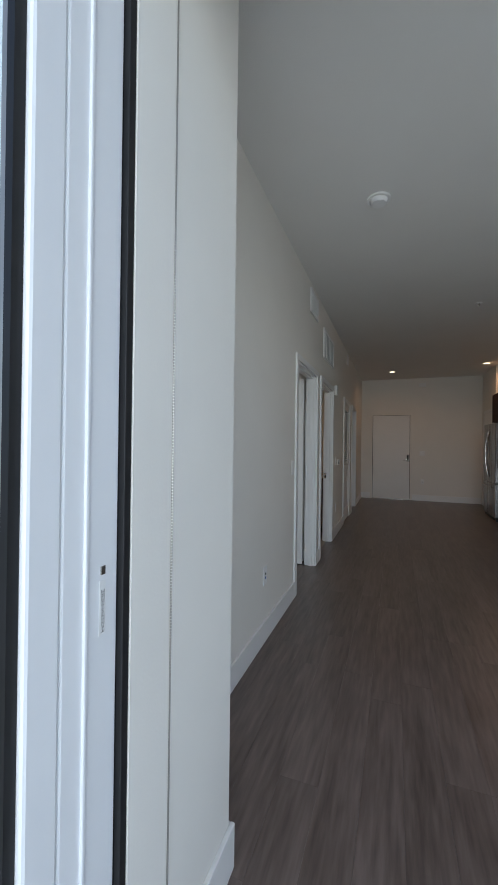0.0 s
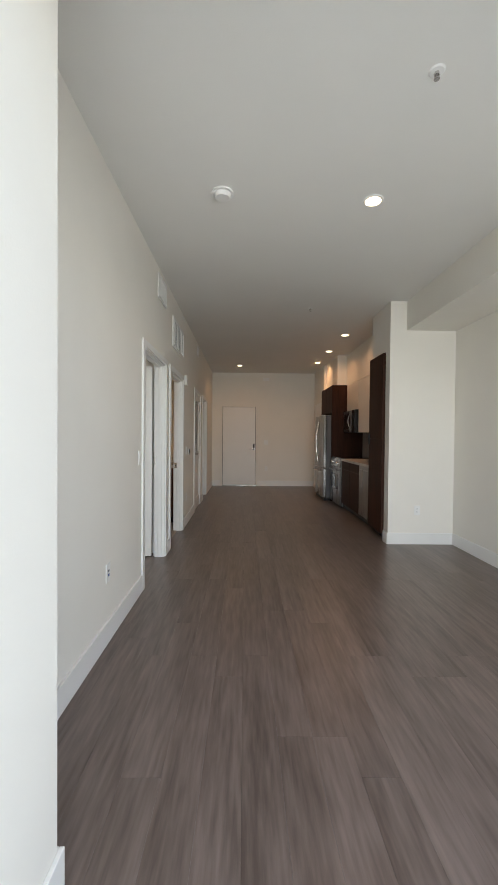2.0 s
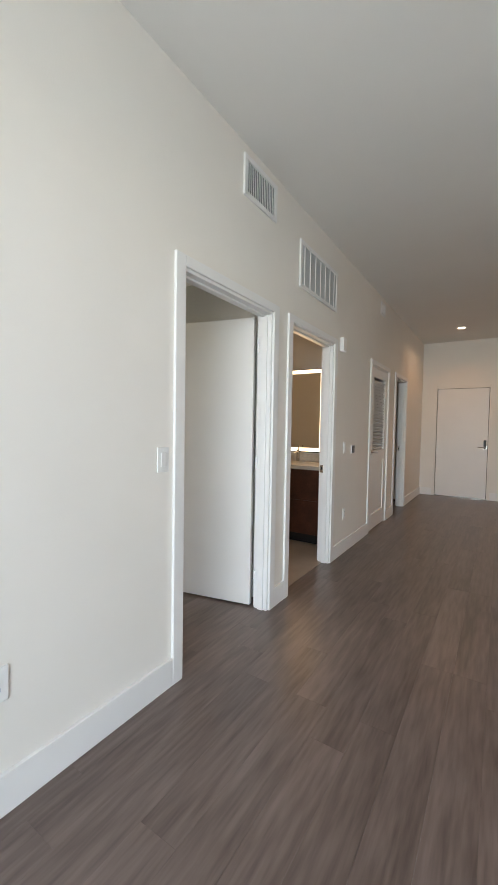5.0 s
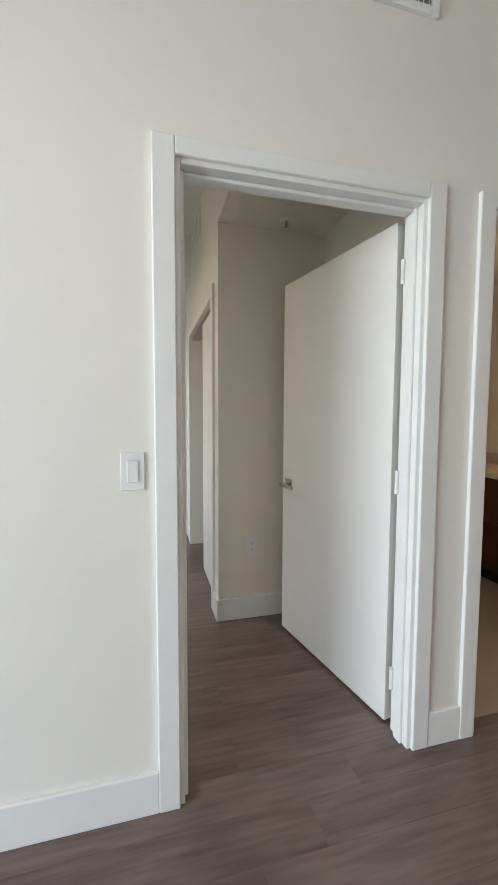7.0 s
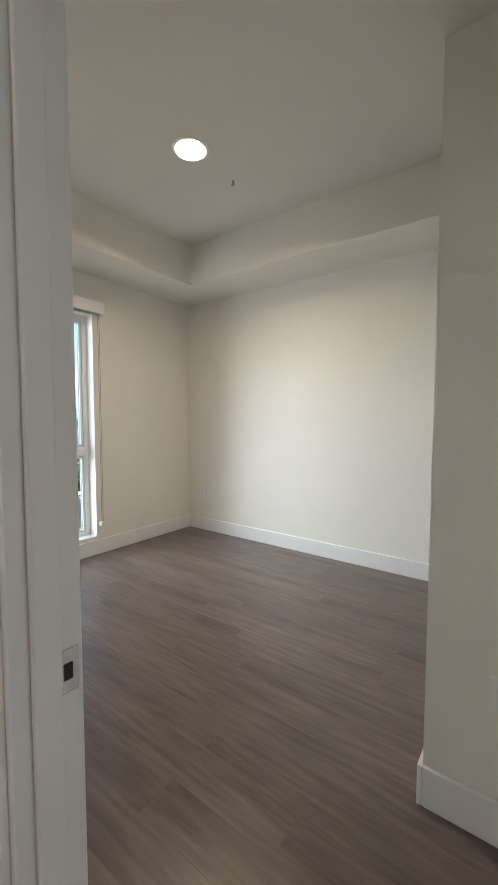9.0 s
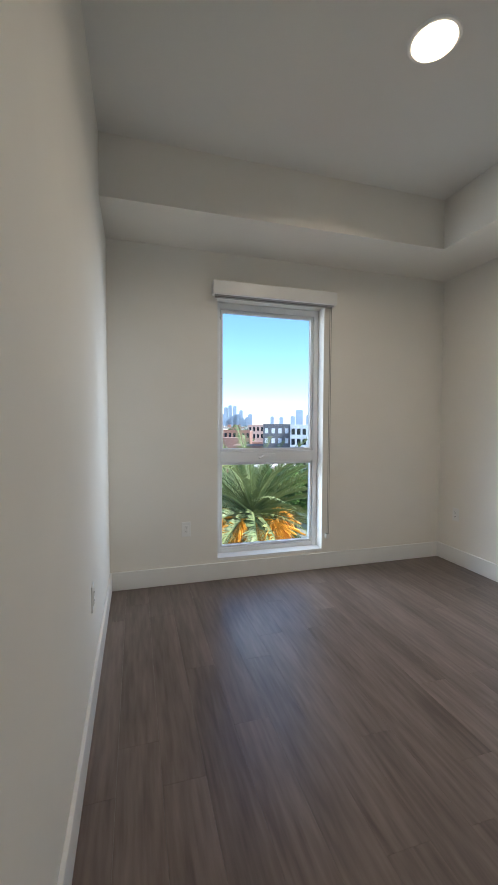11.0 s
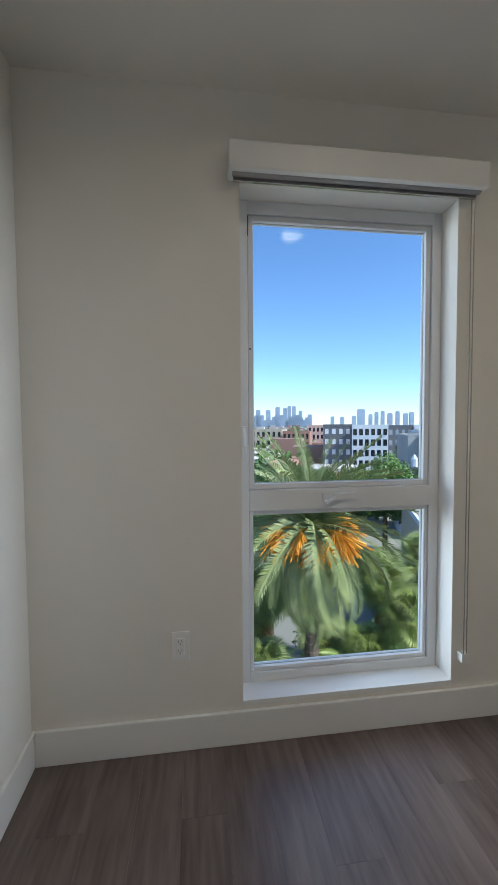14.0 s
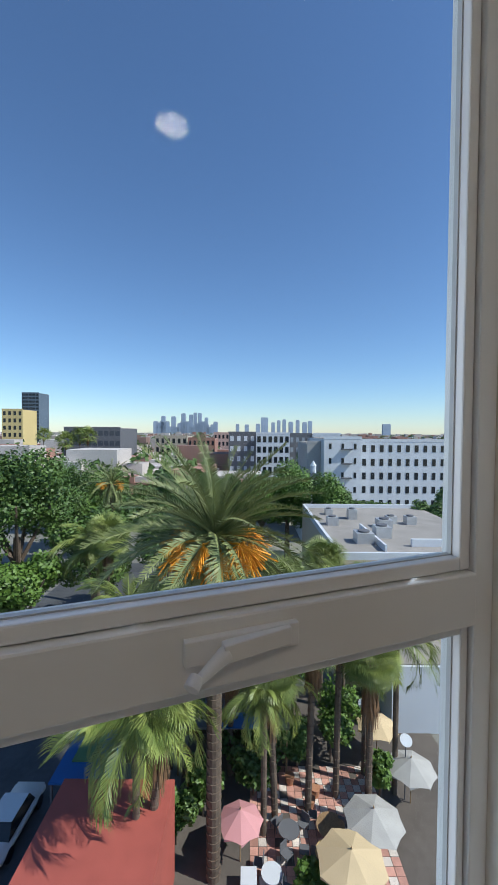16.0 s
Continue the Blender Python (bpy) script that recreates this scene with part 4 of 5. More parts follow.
building("brick_building", "red brick low building far off", -36, -20, 230, 250, -3, BRICKR, 3, 6)
building("beige_building", "beige low building far off", -58, -38, 240, 262, -2, BEIGE, 3, 6)
building("pink_building", "pale pink plastered building far off", -30, -10, 330, 350, 0, M("pink_stucco", (0.55, 0.36, 0.3), 0.85, grain=0.1, scale=0.5), 3, 6)
# small house with a gable and a cupola
hs = thing("gabled_house", "white house with grey gabled roof and small cupola", "house")
gpart("wall", (10.3, 16.2, 74, 86, GZ, -9.4), STUCCO, hs)
bm = bmesh.new()
pts = [site(s, d, z) for d in (73.6, 86.4) for s, z in ((9.9, -9.5), (16.6, -9.5), (13.25, -6.9))]
vv = [bm.verts.new(p) for p in pts]
for f in ((0, 1, 2), (5, 4, 3), (0, 2, 5, 3), (1, 4, 5, 2), (0, 3, 4, 1)):
    bm.faces.new([vv[i] for i in f])
part("roof", bm, M("grey_shingles", (0.12, 0.12, 0.125), 0.85, grain=0.25, scale=2), hs)
bm = bmesh.new()
rod(bm, site(13.25, 80, -7.2), site(13.25, 80, -5.6), 0.6, None, 8)
rod(bm, site(13.25, 80, -5.6), site(13.25, 80, -4.6), 0.7, 0.05, 8)
part("cupola", bm, STUCCO, hs)
for s in (11.3, 12.6, 13.9, 15.2):
    gpart("window", (s - 0.35, s + 0.35, 73.93, 74.02, -12.4, -10.6), WINGLASS, hs)
# flat-roofed shop building with roof plant
fb = thing("flat_roof_building", "low building with pale flat roof and rooftop equipment", "building")
gpart("wall", (7.5, 24, 32, 54, GZ, -9.3), BEIGE, fb)
gpart("roof", (7.7, 23.8, 32.2, 53.8, -9.3, -9.2), ROOFING, fb)
for b in ((7.5, 24, 32, 32.3, -9.3, -8.7), (7.5, 24, 53.7, 54, -9.3, -8.7), (7.5, 7.8, 32.3, 53.7, -9.3, -8.7), (12, 12.2, 34, 42, -9.2, -8.6), (15, 24, 35.5, 35.8, -9.2, -8.5)):
    gpart("parapet", b, STUCCO, fb)
GAL = M("galvanised_metal", (0.5, 0.5, 0.5), 0.5, 0.4, grain=0.15, scale=3)
for i, (s, d, w_, h_) in enumerate(((9.5, 44, 1.2, 0.9), (12.5, 47, 1.0, 1.2), (15, 43, 1.5, 0.9), (16.5, 45, 1.1, 0.8), (11, 37, 1.6, 1.0), (13.4, 39, 1.5, 1.1), (18.5, 44.5, 1.1, 0.9), (10.2, 49.5, 0.9, 0.7))):
    ac = thing("rooftop_unit", "grey metal rooftop air unit on a kerb", "air conditioner", "rooftop units")
    gpart("housing", (s - w_ / 2, s + w_ / 2, d - w_ / 2, d + w_ / 2, -9.2, -9.2 + h_), GAL, ac)
    bm = bmesh.new()
    rod(bm, site(s, d, -9.2 + h_), site(s, d, -9.05 + h_), w_ * 0.35, None, 16)
    part("fan_ring", bm, GREYST, ac)
# skyline
sr = random.Random(11)
for s0, s1, hh in ([(-860 + i * 27, -860 + i * 27 + sr.uniform(16, 40), sr.choice((45, 60, 72, 85, 105))) for i in range(21)] + [(-610, -592, 195), (-540, -522, 182), (-500, -484, 205), (-460, -444, 200), (-700, -676, 160), (-790, -756, 165), (-400, -378, 150), (105, 170, 155), (250, 275, 125), (300, 330, 135), (355, 395, 110), (420, 445, 130), (480, 520, 105), (530, 555, 118), (200, 225, 100), (60, 90, 85), (-120, -90, 80), (-40, -10, 75), (1200, 1270, 90)]):
    t = thing("skyline_tower", "downtown high-rise on the horizon, haze put into its blue-grey colour", "skyscraper", "downtown towers")
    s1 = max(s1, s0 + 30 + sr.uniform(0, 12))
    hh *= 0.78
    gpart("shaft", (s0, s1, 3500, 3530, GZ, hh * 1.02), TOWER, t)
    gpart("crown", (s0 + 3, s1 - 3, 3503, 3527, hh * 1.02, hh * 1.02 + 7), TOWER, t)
# countless low roofs between
bm = bmesh.new()
roofs = bmesh.new()
for i in range(1500):
    d = 120 + 1500 * sr.random() ** 1.6
    s = sr.uniform(-0.75, 0.65) * d
    if -10 < s < 62 and d < 175 or -97 < s < -60 and d < 235:
        continue
    w_, l_, h_ = sr.uniform(7, 20), sr.uniform(8, 16), sr.uniform(4, 9) + (6 if sr.random() < 0.12 else 0) + d * 0.003
    v = sr.random()
    grid_box(bm if v < 0.62 else roofs, s, s + w_, d, d + l_, GZ, GZ + h_)
tagged(new("low_rooftops", mesh_of("low_rooftops", bm, M("far_plaster", (0.36, 0.31, 0.28), 0.9, grain=0.5, scale=0.03, color2=(0.68, 0.62, 0.58)))), "pale low houses of the far city", "houses", kind="stuff")
tagged(new("low_rooftops_dark", mesh_of("low_rooftops_dark", roofs, M("far_tile", (0.17, 0.13, 0.11), 0.9, grain=0.5, scale=0.03, color2=(0.48, 0.24, 0.18)))), "brown low houses of the far city", "houses", kind="stuff")

# ---- plants ----


def pydata(name, verts, faces, material):
    me = bpy.data.meshes.new(name)
    me.from_pydata(verts, [], faces)
    me.materials.append(material)
    return me


def leaf_cloud(name, blobs, n, size, material, seed):
    """Many small two-sided leaves scattered through the given blobs (x, y, z, r)."""
    r = random.Random(seed)
    verts, faces = [], []
    tot = sum(b[3] ** 2 for b in blobs)
    for bx, by, bz, br in blobs:
        for _ in range(int(n * br * br / tot)):
            d = Vector((r.gauss(0, 1), r.gauss(0, 1), r.gauss(0, 1))).normalized()
            p = Vector((bx, by, bz)) + d * br * (0.62 + 0.42 * r.random()) * Vector((1, 1, 0.85)).length / 1.65
            a = Vector((r.gauss(0, 1), r.gauss(0, 1), r.gauss(-0.2, 0.6))).normalized() * size * r.uniform(0.6, 1.3)
            b = a.cross(d + Vector((0.1, 0, 0.2))).normalized() * size * r.uniform(0.25, 0.45)
            i = len(verts)
            verts += [p - a * 0.5, p + b, p + a * 0.6 - d * size * 0.1, p - b]
            faces.append((i, i + 1, i + 2, i + 3))
    return pydata(name, verts, faces, material)


def tree(s, d, top, r, seed, label, n=2600, size=0.55, material=LEAF, zbase=GZ, name="tree"):
    rr = random.Random(seed)
    base = site(s, d, zbase)
    t = thing(name, label, "tree")
    h = top - zbase
    bm_ = bmesh.new()
    rod(bm_, base, base + Vector((0, 0, h * 0.6)), 0.03 * h, 0.016 * h, 10)
    for k in range(5):
        a = k * 1.26 + rr.random()
        rod(bm_, base + Vector((0, 0, h * 0.45)), base + Vector((math.cos(a) * r * 0.6, math.sin(a) * r * 0.6, h * 0.78)), 0.012 * h, 0.005 * h, 7)
    part("trunk", bm_, TRUNK, t)
    blobs = [(base.x + rr.uniform(-0.6, 0.6) * r, base.y + rr.uniform(-0.6, 0.6) * r, zbase + h * (0.55 + 0.38 * rr.random()), r * rr.uniform(0.32, 0.55)) for _ in range(11)]
    c = new("crown", leaf_cloud("crown", blobs, n, size, material, seed))
    c.parent = t
    return t


def frond_mesh(droop, length, seed, pairs=64, leaflet=0.44, half=0.014, hang=0.15, lift=0.75, material=None):
    """A feather leaf: a tapering arched midrib and two rows of narrow folded leaflets."""
    r = random.Random(seed)
    verts, faces, pts, p = [], [], [], Vector((0, 0, 0))
    N = 18
    for i in range(N + 1):
        pts.append(p.copy())
        a = -droop * (i / N) ** 1.5
        p = p + Vector((math.cos(a), 0, math.sin(a))) * (length / N)
    for i in range(N):
        a, b = pts[i], pts[i + 1]
        w0 = 0.045 * (1 - i / N) + 0.008
        k = len(verts)
        verts += [a + Vector((0, -w0, 0)), a + Vector((0, w0, 0)), b + Vector((0, w0 * 0.9, 0)), b + Vector((0, -w0 * 0.9, 0)), a + Vector((0, 0, -w0)), b + Vector((0, 0, -w0))]
        faces += [(k, k + 1, k + 2, k + 3), (k + 1, k + 4, k + 5, k + 2), (k + 4, k, k + 3, k + 5)]
    for i in range(pairs):
        u = 0.09 + 0.90 * i / pairs
        f = u * N
        q = min(N - 1, int(f))
        a = pts[q].lerp(pts[q + 1], f - q)
        tdir = (pts[q + 1] - pts[q]).normalized()
        up = Vector((0, 1, 0)).cross(tdir) * -1
        L = leaflet * (math.sin(math.pi * min(1, 0.16 + u * 0.80)) ** 0.6 + 0.1) * r.uniform(0.85, 1.1)
        for s_ in (-1, 1):
            dirv = (tdir * 0.85 + Vector((0, s_, 0)) + up * lift * r.uniform(0.3, 1.3)).normalized()
            dirv += Vector((r.uniform(-0.1, 0.1), r.uniform(-0.1, 0.1), r.uniform(-0.1, 0.1)))
            wv = (tdir + up * 0.5 * s_).normalized() * half
            m1, e = a + dirv * L * 0.55 + Vector((0, 0, -hang * 0.25 * L)), a + dirv * L * (1 - 0.3 * min(1, hang)) + Vector((0, 0, -hang * L))
            k = len(verts)
            verts += [a - wv, a + wv, m1 + wv * 1.1, m1 - wv * 1.1, e]
            faces += [(k, k + 1, k + 2, k + 3), (k + 3, k + 2, k + 4)]
    return pydata("frond", verts, faces, material or FROND)


FRONDS = [frond_mesh(dr, ln, 40 + i) for i, (dr, ln) in enumerate(((0.5, 4.0), (0.8, 4.4), (1.2, 4.5), (1.6, 4.2)))]


QUEEN = [frond_mesh(dr, ln, 60 + i, 60, 0.75, 0.016, 0.9, 0.3, FAN) for i, (dr, ln) in enumerate(((1.5, 3.0), (2.1, 3.4), (2.5, 3.2)))]


def queen_palm(s, d, zc, scale, seed, fronds=22):
    r = random.Random(seed)
    t = thing("queen_palm", "slender palm with long drooping feather fronds", "palm tree", "drooping palms")
    c = site(s, d, zc)
    bm_ = bmesh.new()
    for k in range(14):
        rod(bm_, (c.x, c.y, GZ + (zc - GZ) * k / 14), (c.x, c.y, GZ + (zc - GZ) * (k + 1) / 14), 0.15, 0.17, 10)
    part("trunk", bm_, TRUNK, t)
    for i in range(fronds):
        el = 75 - 85 * i / fronds + r.uniform(-8, 8)
        o = new("frond", QUEEN[min(2, i * 3 // fronds)])
        o.parent = t
        o.matrix_basis = Matrix.Translation(c) @ Matrix.Rotation(radians(i * 137.5 + r.uniform(-12, 12)), 4, "Z") @ Matrix.Rotation(radians(-el), 4, "Y") @ Matrix.Rotation(radians(r.uniform(-25, 25)), 4, "X") @ Matrix.Scale(scale * r.uniform(0.85, 1.1), 4)
    return t


def date_palm(s, d, zc, scale, seed, fronds=145, dates=13, label="tall date palm with arching fronds and orange date clusters"):
    r = random.Random(seed)
    t = thing("date_palm", label, "palm tree")
    c = site(s, d, zc)
    bm_ = bmesh.new()
    n = 40
    for k in range(n):
        z0, z1 = GZ + (zc - GZ) * k / n, GZ + (zc - GZ) * (k + 1) / n
        rod(bm_, (c.x, c.y, z0), (c.x, c.y, z1), 0.25 * scale, 0.29 * scale, 12)
    rod(bm_, (c.x, c.y, zc - 1.1 * scale), (c.x, c.y, zc + 0.2 * scale), 0.34 * scale, 0.42 * scale, 12)
    part("trunk", bm_, TRUNK, t)
    for i in range(fronds):
        u = i / fronds
        el = 72 - 155 * u + r.uniform(-7, 7)
        az = i * 137.5 + r.uniform(-9, 9)
        me = FRONDS[0 if el > 55 else 1 if el > 20 else 2 if el > -12 else 3] if r.random() < 0.75 else FRONDS[r.randrange(1, 3)]
        o = new("frond", me)
        o.parent = t
        o.matrix_basis = Matrix.Translation(c + Vector((0, 0, 0.25 * scale))) @ Matrix.Rotation(radians(az), 4, "Z") @ Matrix.Rotation(radians(-el), 4, "Y") @ Matrix.Rotation(radians(r.uniform(-22, 22)), 4, "X") @ Matrix.Scale(scale * r.uniform(0.85, 1.08), 4)
    for i in range(dates):
        a = i * 2 * math.pi / dates + r.random()
        bm_ = bmesh.new()
        root = c + Vector((0, 0, 0.1))
        mid = c + Vector((math.cos(a) * 1.3 * scale, math.sin(a) * 1.3 * scale, r.uniform(0.0, 0.6) * scale))
        rod(bm_, root, mid, 0.05 * scale, 0.04 * scale, 6)
        for k in range(60):
            e = mid + Vector((math.cos(a) * 0.3 + r.gauss(0, 0.3), math.sin(a) * 0.3 + r.gauss(0, 0.3), -r.uniform(0.25, 1.0))) * scale
            rod(bm_, mid, e, 0.016 * scale, 0.032 * scale, 4)
        part("date_cluster", bm_, DATES, t, "bright orange hanging date stalks")
    return t


def fan_mesh(seed):
    r = random.Random(seed)
    verts, faces = [], []
    L = 1.0
    verts += [Vector((0, -0.02, 0)), Vector((0, 0.02, 0)), Vector((L, 0.012, 0)), Vector((L, -0.012, 0))]
    faces.append((0, 1, 2, 3))
    N = 38
    for i in range(N):
        a = radians(-125 + 250 * i / (N - 1))
        reach = 0.82 + 0.18 * math.cos(a * 0.7)
        dv = Vector((math.cos(a), math.sin(a), 0.10 + (0.05 if i % 2 else -0.05)))
        sv = Vector((-math.sin(a), math.cos(a), 0)) * 0.03
        o = Vector((L, 0, 0))
        m1, m2 = o + dv * 0.5 * reach, o + dv * (0.74 + 0.1 * r.random()) * reach + Vector((0, 0, -0.12))
        e = o + dv * (0.9 + 0.1 * r.random()) * reach + Vector((0, 0, -0.42 - 0.35 * r.random()))
        k = len(verts)
        verts += [o, m1 + sv, m1 - sv, m2 + sv * 0.5, m2 - sv * 0.5, e]
        faces += [(k, k + 1, k + 2), (k + 2, k + 1, k + 3, k + 4), (k + 4, k + 3, k + 5)]
    return pydata("fan_leaf", verts, faces, FAN)


FANS = [fan_mesh(70 + i) for i in range(3)]


def fan_palm(s, d, zc, scale, seed, leaves=42, skirt=2.4):
    r = random.Random(seed)
    t = thing("fan_palm", "tall fan palm with drooping leaves and brown dead skirt", "palm tree", "fan palms")
    c = site(s, d, zc)
    foot = site(s + r.uniform(-0.4, 0.4), d + r.uniform(-0.4, 0.4))
    bm_ = bmesh.new()
    for k in range(24):
        a, b = foot.lerp(c, k / 24), foot.lerp(c, (k + 1) / 24)
        rod(bm_, a, b, 0.17, 0.2, 9)
    part("trunk", bm_, TRUNK, t)
    for i in range(leaves):
        el = 75 - 125 * i / leaves + r.uniform(-8, 8)
        o = new("leaf", FANS[i % 3])
        o.parent = t
        o.matrix_basis = Matrix.Translation(c + Vector((0, 0, 0.1))) @ Matrix.Rotation(radians(i * 137.5 + r.uniform(-10, 10)), 4, "Z") @ Matrix.Rotation(radians(-el), 4, "Y") @ Matrix.Rotation(radians(r.uniform(-40, 40)), 4, "X") @ Matrix.Scale(scale * r.uniform(0.85, 1.15), 4)
    verts, faces = [], []
    for i in range(260):
        a = r.uniform(0, 2 * math.pi)
        z0, z1 = -r.uniform(0, skirt * 0.6), -r.uniform(skirt * 0.5, skirt)
        p0 = c + Vector((math.cos(a) * 0.22, math.sin(a) * 0.22, z0))
        p1 = c + Vector((math.cos(a) * r.uniform(0.25, 0.62), math.sin(a) * r.uniform(0.25, 0.62), z0 + z1))
        w_ = Vector((-math.sin(a), math.cos(a), 0)) * 0.05
        k = len(verts)
        verts += [p0 - w_, p0 + w_, p1 + w_ * 0.3, p1 - w_ * 0.3]
        faces.append((k, k + 1, k + 2, k + 3))
    o = new("dead_skirt", pydata("dead_skirt", verts, faces, DEADLEAF))
    o.parent = t
    tagged(o, "brown hanging dead leaves")
    return t


date_palm(-1.55, 18, -3.9, 1.3, 3)
date_palm(-16.2, 46, -5.2, 0.85, 4, 60, 4, "smaller date palm beside the street")
for s, d, z, sc, sd in ((-3.9, 16.5, -10.8, 1.35, 1), (1.2, 20.5, -11.6, 1.3, 2), (3.6, 21.0, -9.6, 1.4, 3), (5.4, 22.5, -9.0, 1.5, 4), (7.2, 23.5, -9.0, 1.5, 5), (-6.4, 21.0, -10.5, 1.5, 6), (5.8, 30, -8.8, 1.4, 7), (-12.0, 33, -7.8, 1.5, 8), (-4.6, 21.5, -9.0, 1.4, 9), (2.4, 24.5, -8.8, 1.5, 10), (-1.0, 23.5, -12.5, 1.4, 11), (6.6, 20.5, -11.0, 1.2, 12)):
    fan_palm(s, d, z, sc * 0.72, sd, 62)
for s, d, z, sc, sd in ((-4.7, 16.2, -11.2, 1.15, 31), (0.9, 20.0, -12.6, 0.9, 32), (8.7, 22.4, -10.8, 1.1, 33), (-7.6, 24.5, -10.2, 1.2, 34), (-13.4, 34.5, -9.4, 1.3, 35), (6.6, 26.5, -9.6, 1.1, 36)):
    queen_palm(s, d, z, sc, sd)
for s, d, sd in ((-100, 190, 21), (-62, 150, 22), (-66, 152, 23), (-70, 149, 24)):
    fan_palm(s, d, -1.0 if sd < 24 else -3, 2.2, sd, 24)
for i, (s, d, top, r_, m_) in enumerate(((-21.5, 36, -1.2, 5.2, LEAF), (-27, 38, -0.6, 5.5, LEAF), (-18.3, 31, -8.0, 3.4, LEAFL), (-16, 40, -7.4, 4.2, LEAF), (-24, 30, -6.8, 3.6, LEAFL), (-9, 44, -6.0, 4.0, LEAF), (2, 58, -4.6, 4.2, LEAFL), (6, 60, -4.0, 4.4, LEAFL), (10, 57, -5.4, 4.2, LEAFL), (14, 62, -8.5, 4.0, LEAF), (17.5, 120, -4.5, 5.5, LEAF), (20, 64, -11, 3.0, LEAF), (24.5, 52, -7.8, 3.2, LEAF), (28, 55, -7, 3.6, LEAF), (-6, 70, -7.5, 5, LEAF), (1, 66, -7, 5, LEAF), (-30, 60, -6.5, 5, LEAF), (-36, 80, -6, 6, LEAF))):
    tree(s, d, top, r_, 100 + i, "leafy broad green tree in the neighbourhood below", 9000, 0.36, m_)
mid = random.Random(17)
for i in range(34):
    d = mid.uniform(62, 125)
    s = mid.uniform(-0.62, 0.1) * d
    tree(s, d, GZ + mid.uniform(6, 11), mid.uniform(3.0, 4.6), 300 + i, "leafy street tree among the low houses", 2400, 0.6, LEAF if i % 3 else LEAFL)

for i, (s, d, top, r_) in enumerate(((1.6, 23.5, -17.0, 1.3), (-2.4, 21, -17.2, 1.6), (-0.6, 24.5, -16.5, 1.8), (7.6, 21.6, -17.2, 0.9), (3.2, 24.2, -17.6, 1.2), (3.0, 17.0, -18.6, 0.9), (-4.8, 24, -15.5, 2.2), (9.5, 30, -15, 2.2), (0.4, 22.2, -17.4, 1.4), (5.4, 24.6, -17, 1.5), (-3.6, 19.5, -17.6, 1.3), (6.8, 26.5, -16, 1.8), (-1.2, 28, -14.5, 2.6), (3.5, 29, -14, 2.8))):
    tree(s, d, top, r_, 200 + i, "dense green garden shrub on the patio edge", 1500, 0.26, LEAFL if i % 2 else LEAF, name="shrub")
# hedge and far tree tops
hb = [(*site(14 + i * 0.9, 78 - i * 0.55, GZ + 7.0), 1.5) for i in range(22)]
tagged(new("hedge", leaf_cloud("hedge", hb, 6000, 0.5, LEAF, 9)), "long clipped green hedge", "hedge", kind="stuff")
blobs = []
for i in range(520):
    d = 110 + 1300 * sr.random() ** 1.7
    s = sr.uniform(-0.75, 0.62) * d
    if -10 < s < 60 and d < 170 or -97 < s < -60 and d < 235:
        continue
    c = site(s, d, GZ + 5 + sr.random() * 6)
    blobs.append((c.x, c.y, c.z, 3.2 + d * 0.004))
tagged(new("far_trees", leaf_cloud("far_trees", blobs, 26000, 2.4, LEAF, 12)), "dark green far street trees", "trees", kind="stuff")

# ---- patio ----
bm = bmesh.new()
grid_box(bm, -4, 13, 14, 32, GZ + 0.005, GZ + 0.03)
patio = structure(new("patio", mesh_of("patio", bm, JOINT)), "patio of pink and pale pavers", "patio")
bm = bmesh.new()
grid_box(bm, -8.6, -3.4, 12.5, 18.0, GZ, -15.2)
structure(new("red_roof_building", mesh_of("red_roof_building", bm, REDROOF)), "low building with flat red roof", "building")
tc_ = thing("blue_canopy", "blue tarp canopy on posts with green patch", "canopy")
gpart("canopy", (-9.6, -6.8, 18.4, 23.0, -15.9, -15.8), TARP, tc_)
gpart("patch", (-9.0, -7.8, 19.6, 22.6, -15.79, -15.74), TARPG, tc_, "faded green tarp patch")
for s in (-9.5, -6.9):
    for d in (18.5, 22.9):
        gpart("post", (s - 0.05, s + 0.05, d - 0.05, d + 0.05, GZ, -15.9), GREYST, tc_)
gw = thing("garden_wall_building", "white flat-roofed outbuilding beside the patio", "building")
gpart("wall", (10.2, 17, 27, 33, GZ, -15.2), STUCCO, gw)
gpart("roof", (10.4, 16.8, 27.2, 32.8, -15.2, -15.1), ROOFING, gw)


def umbrella(s, d, r_, top, fabric, label):
    t = thing("patio_umbrella", label, "umbrella", "patio umbrellas")
    c = site(s, d, top)
    bm_ = bmesh.new()
    rod(bm_, (c.x, c.y, GZ), (c.x, c.y, top + 0.05), 0.03, None, 8)
    part("pole", bm_, WOOD, t)
    n = 8
    verts = [c]
    for k in range(n):
        a = 2 * math.pi * k / n + s
        verts.append(c + Vector((math.cos(a) * r_, math.sin(a) * r_, -0.62)))
    for k in range(n):
        a = 2 * math.pi * (k + 0.5) / n + s
        verts.append(c + Vector((math.cos(a) * r_ * 0.9, math.sin(a) * r_ * 0.9, -0.60)))
    for k in range(n):
        a = 2 * math.pi * k / n + s
        verts.append(c + Vector((math.cos(a) * r_, math.sin(a) * r_, -0.76)))
    faces = []
    for k in range(n):
        faces += [(0, 1 + k, 1 + n + k), (0, 1 + n + k, 1 + (k + 1) % n), (1 + k, 1 + 2 * n + k, 1 + n + k)]
    o = new("canopy", pydata("canopy", verts, faces, fabric))
    o.parent = t
    bm_ = bmesh.new()
    rod(bm_, c, c + Vector((0, 0, 0.1)), 0.05, 0.02, 8)
    part("finial", bm_, WOOD, t)


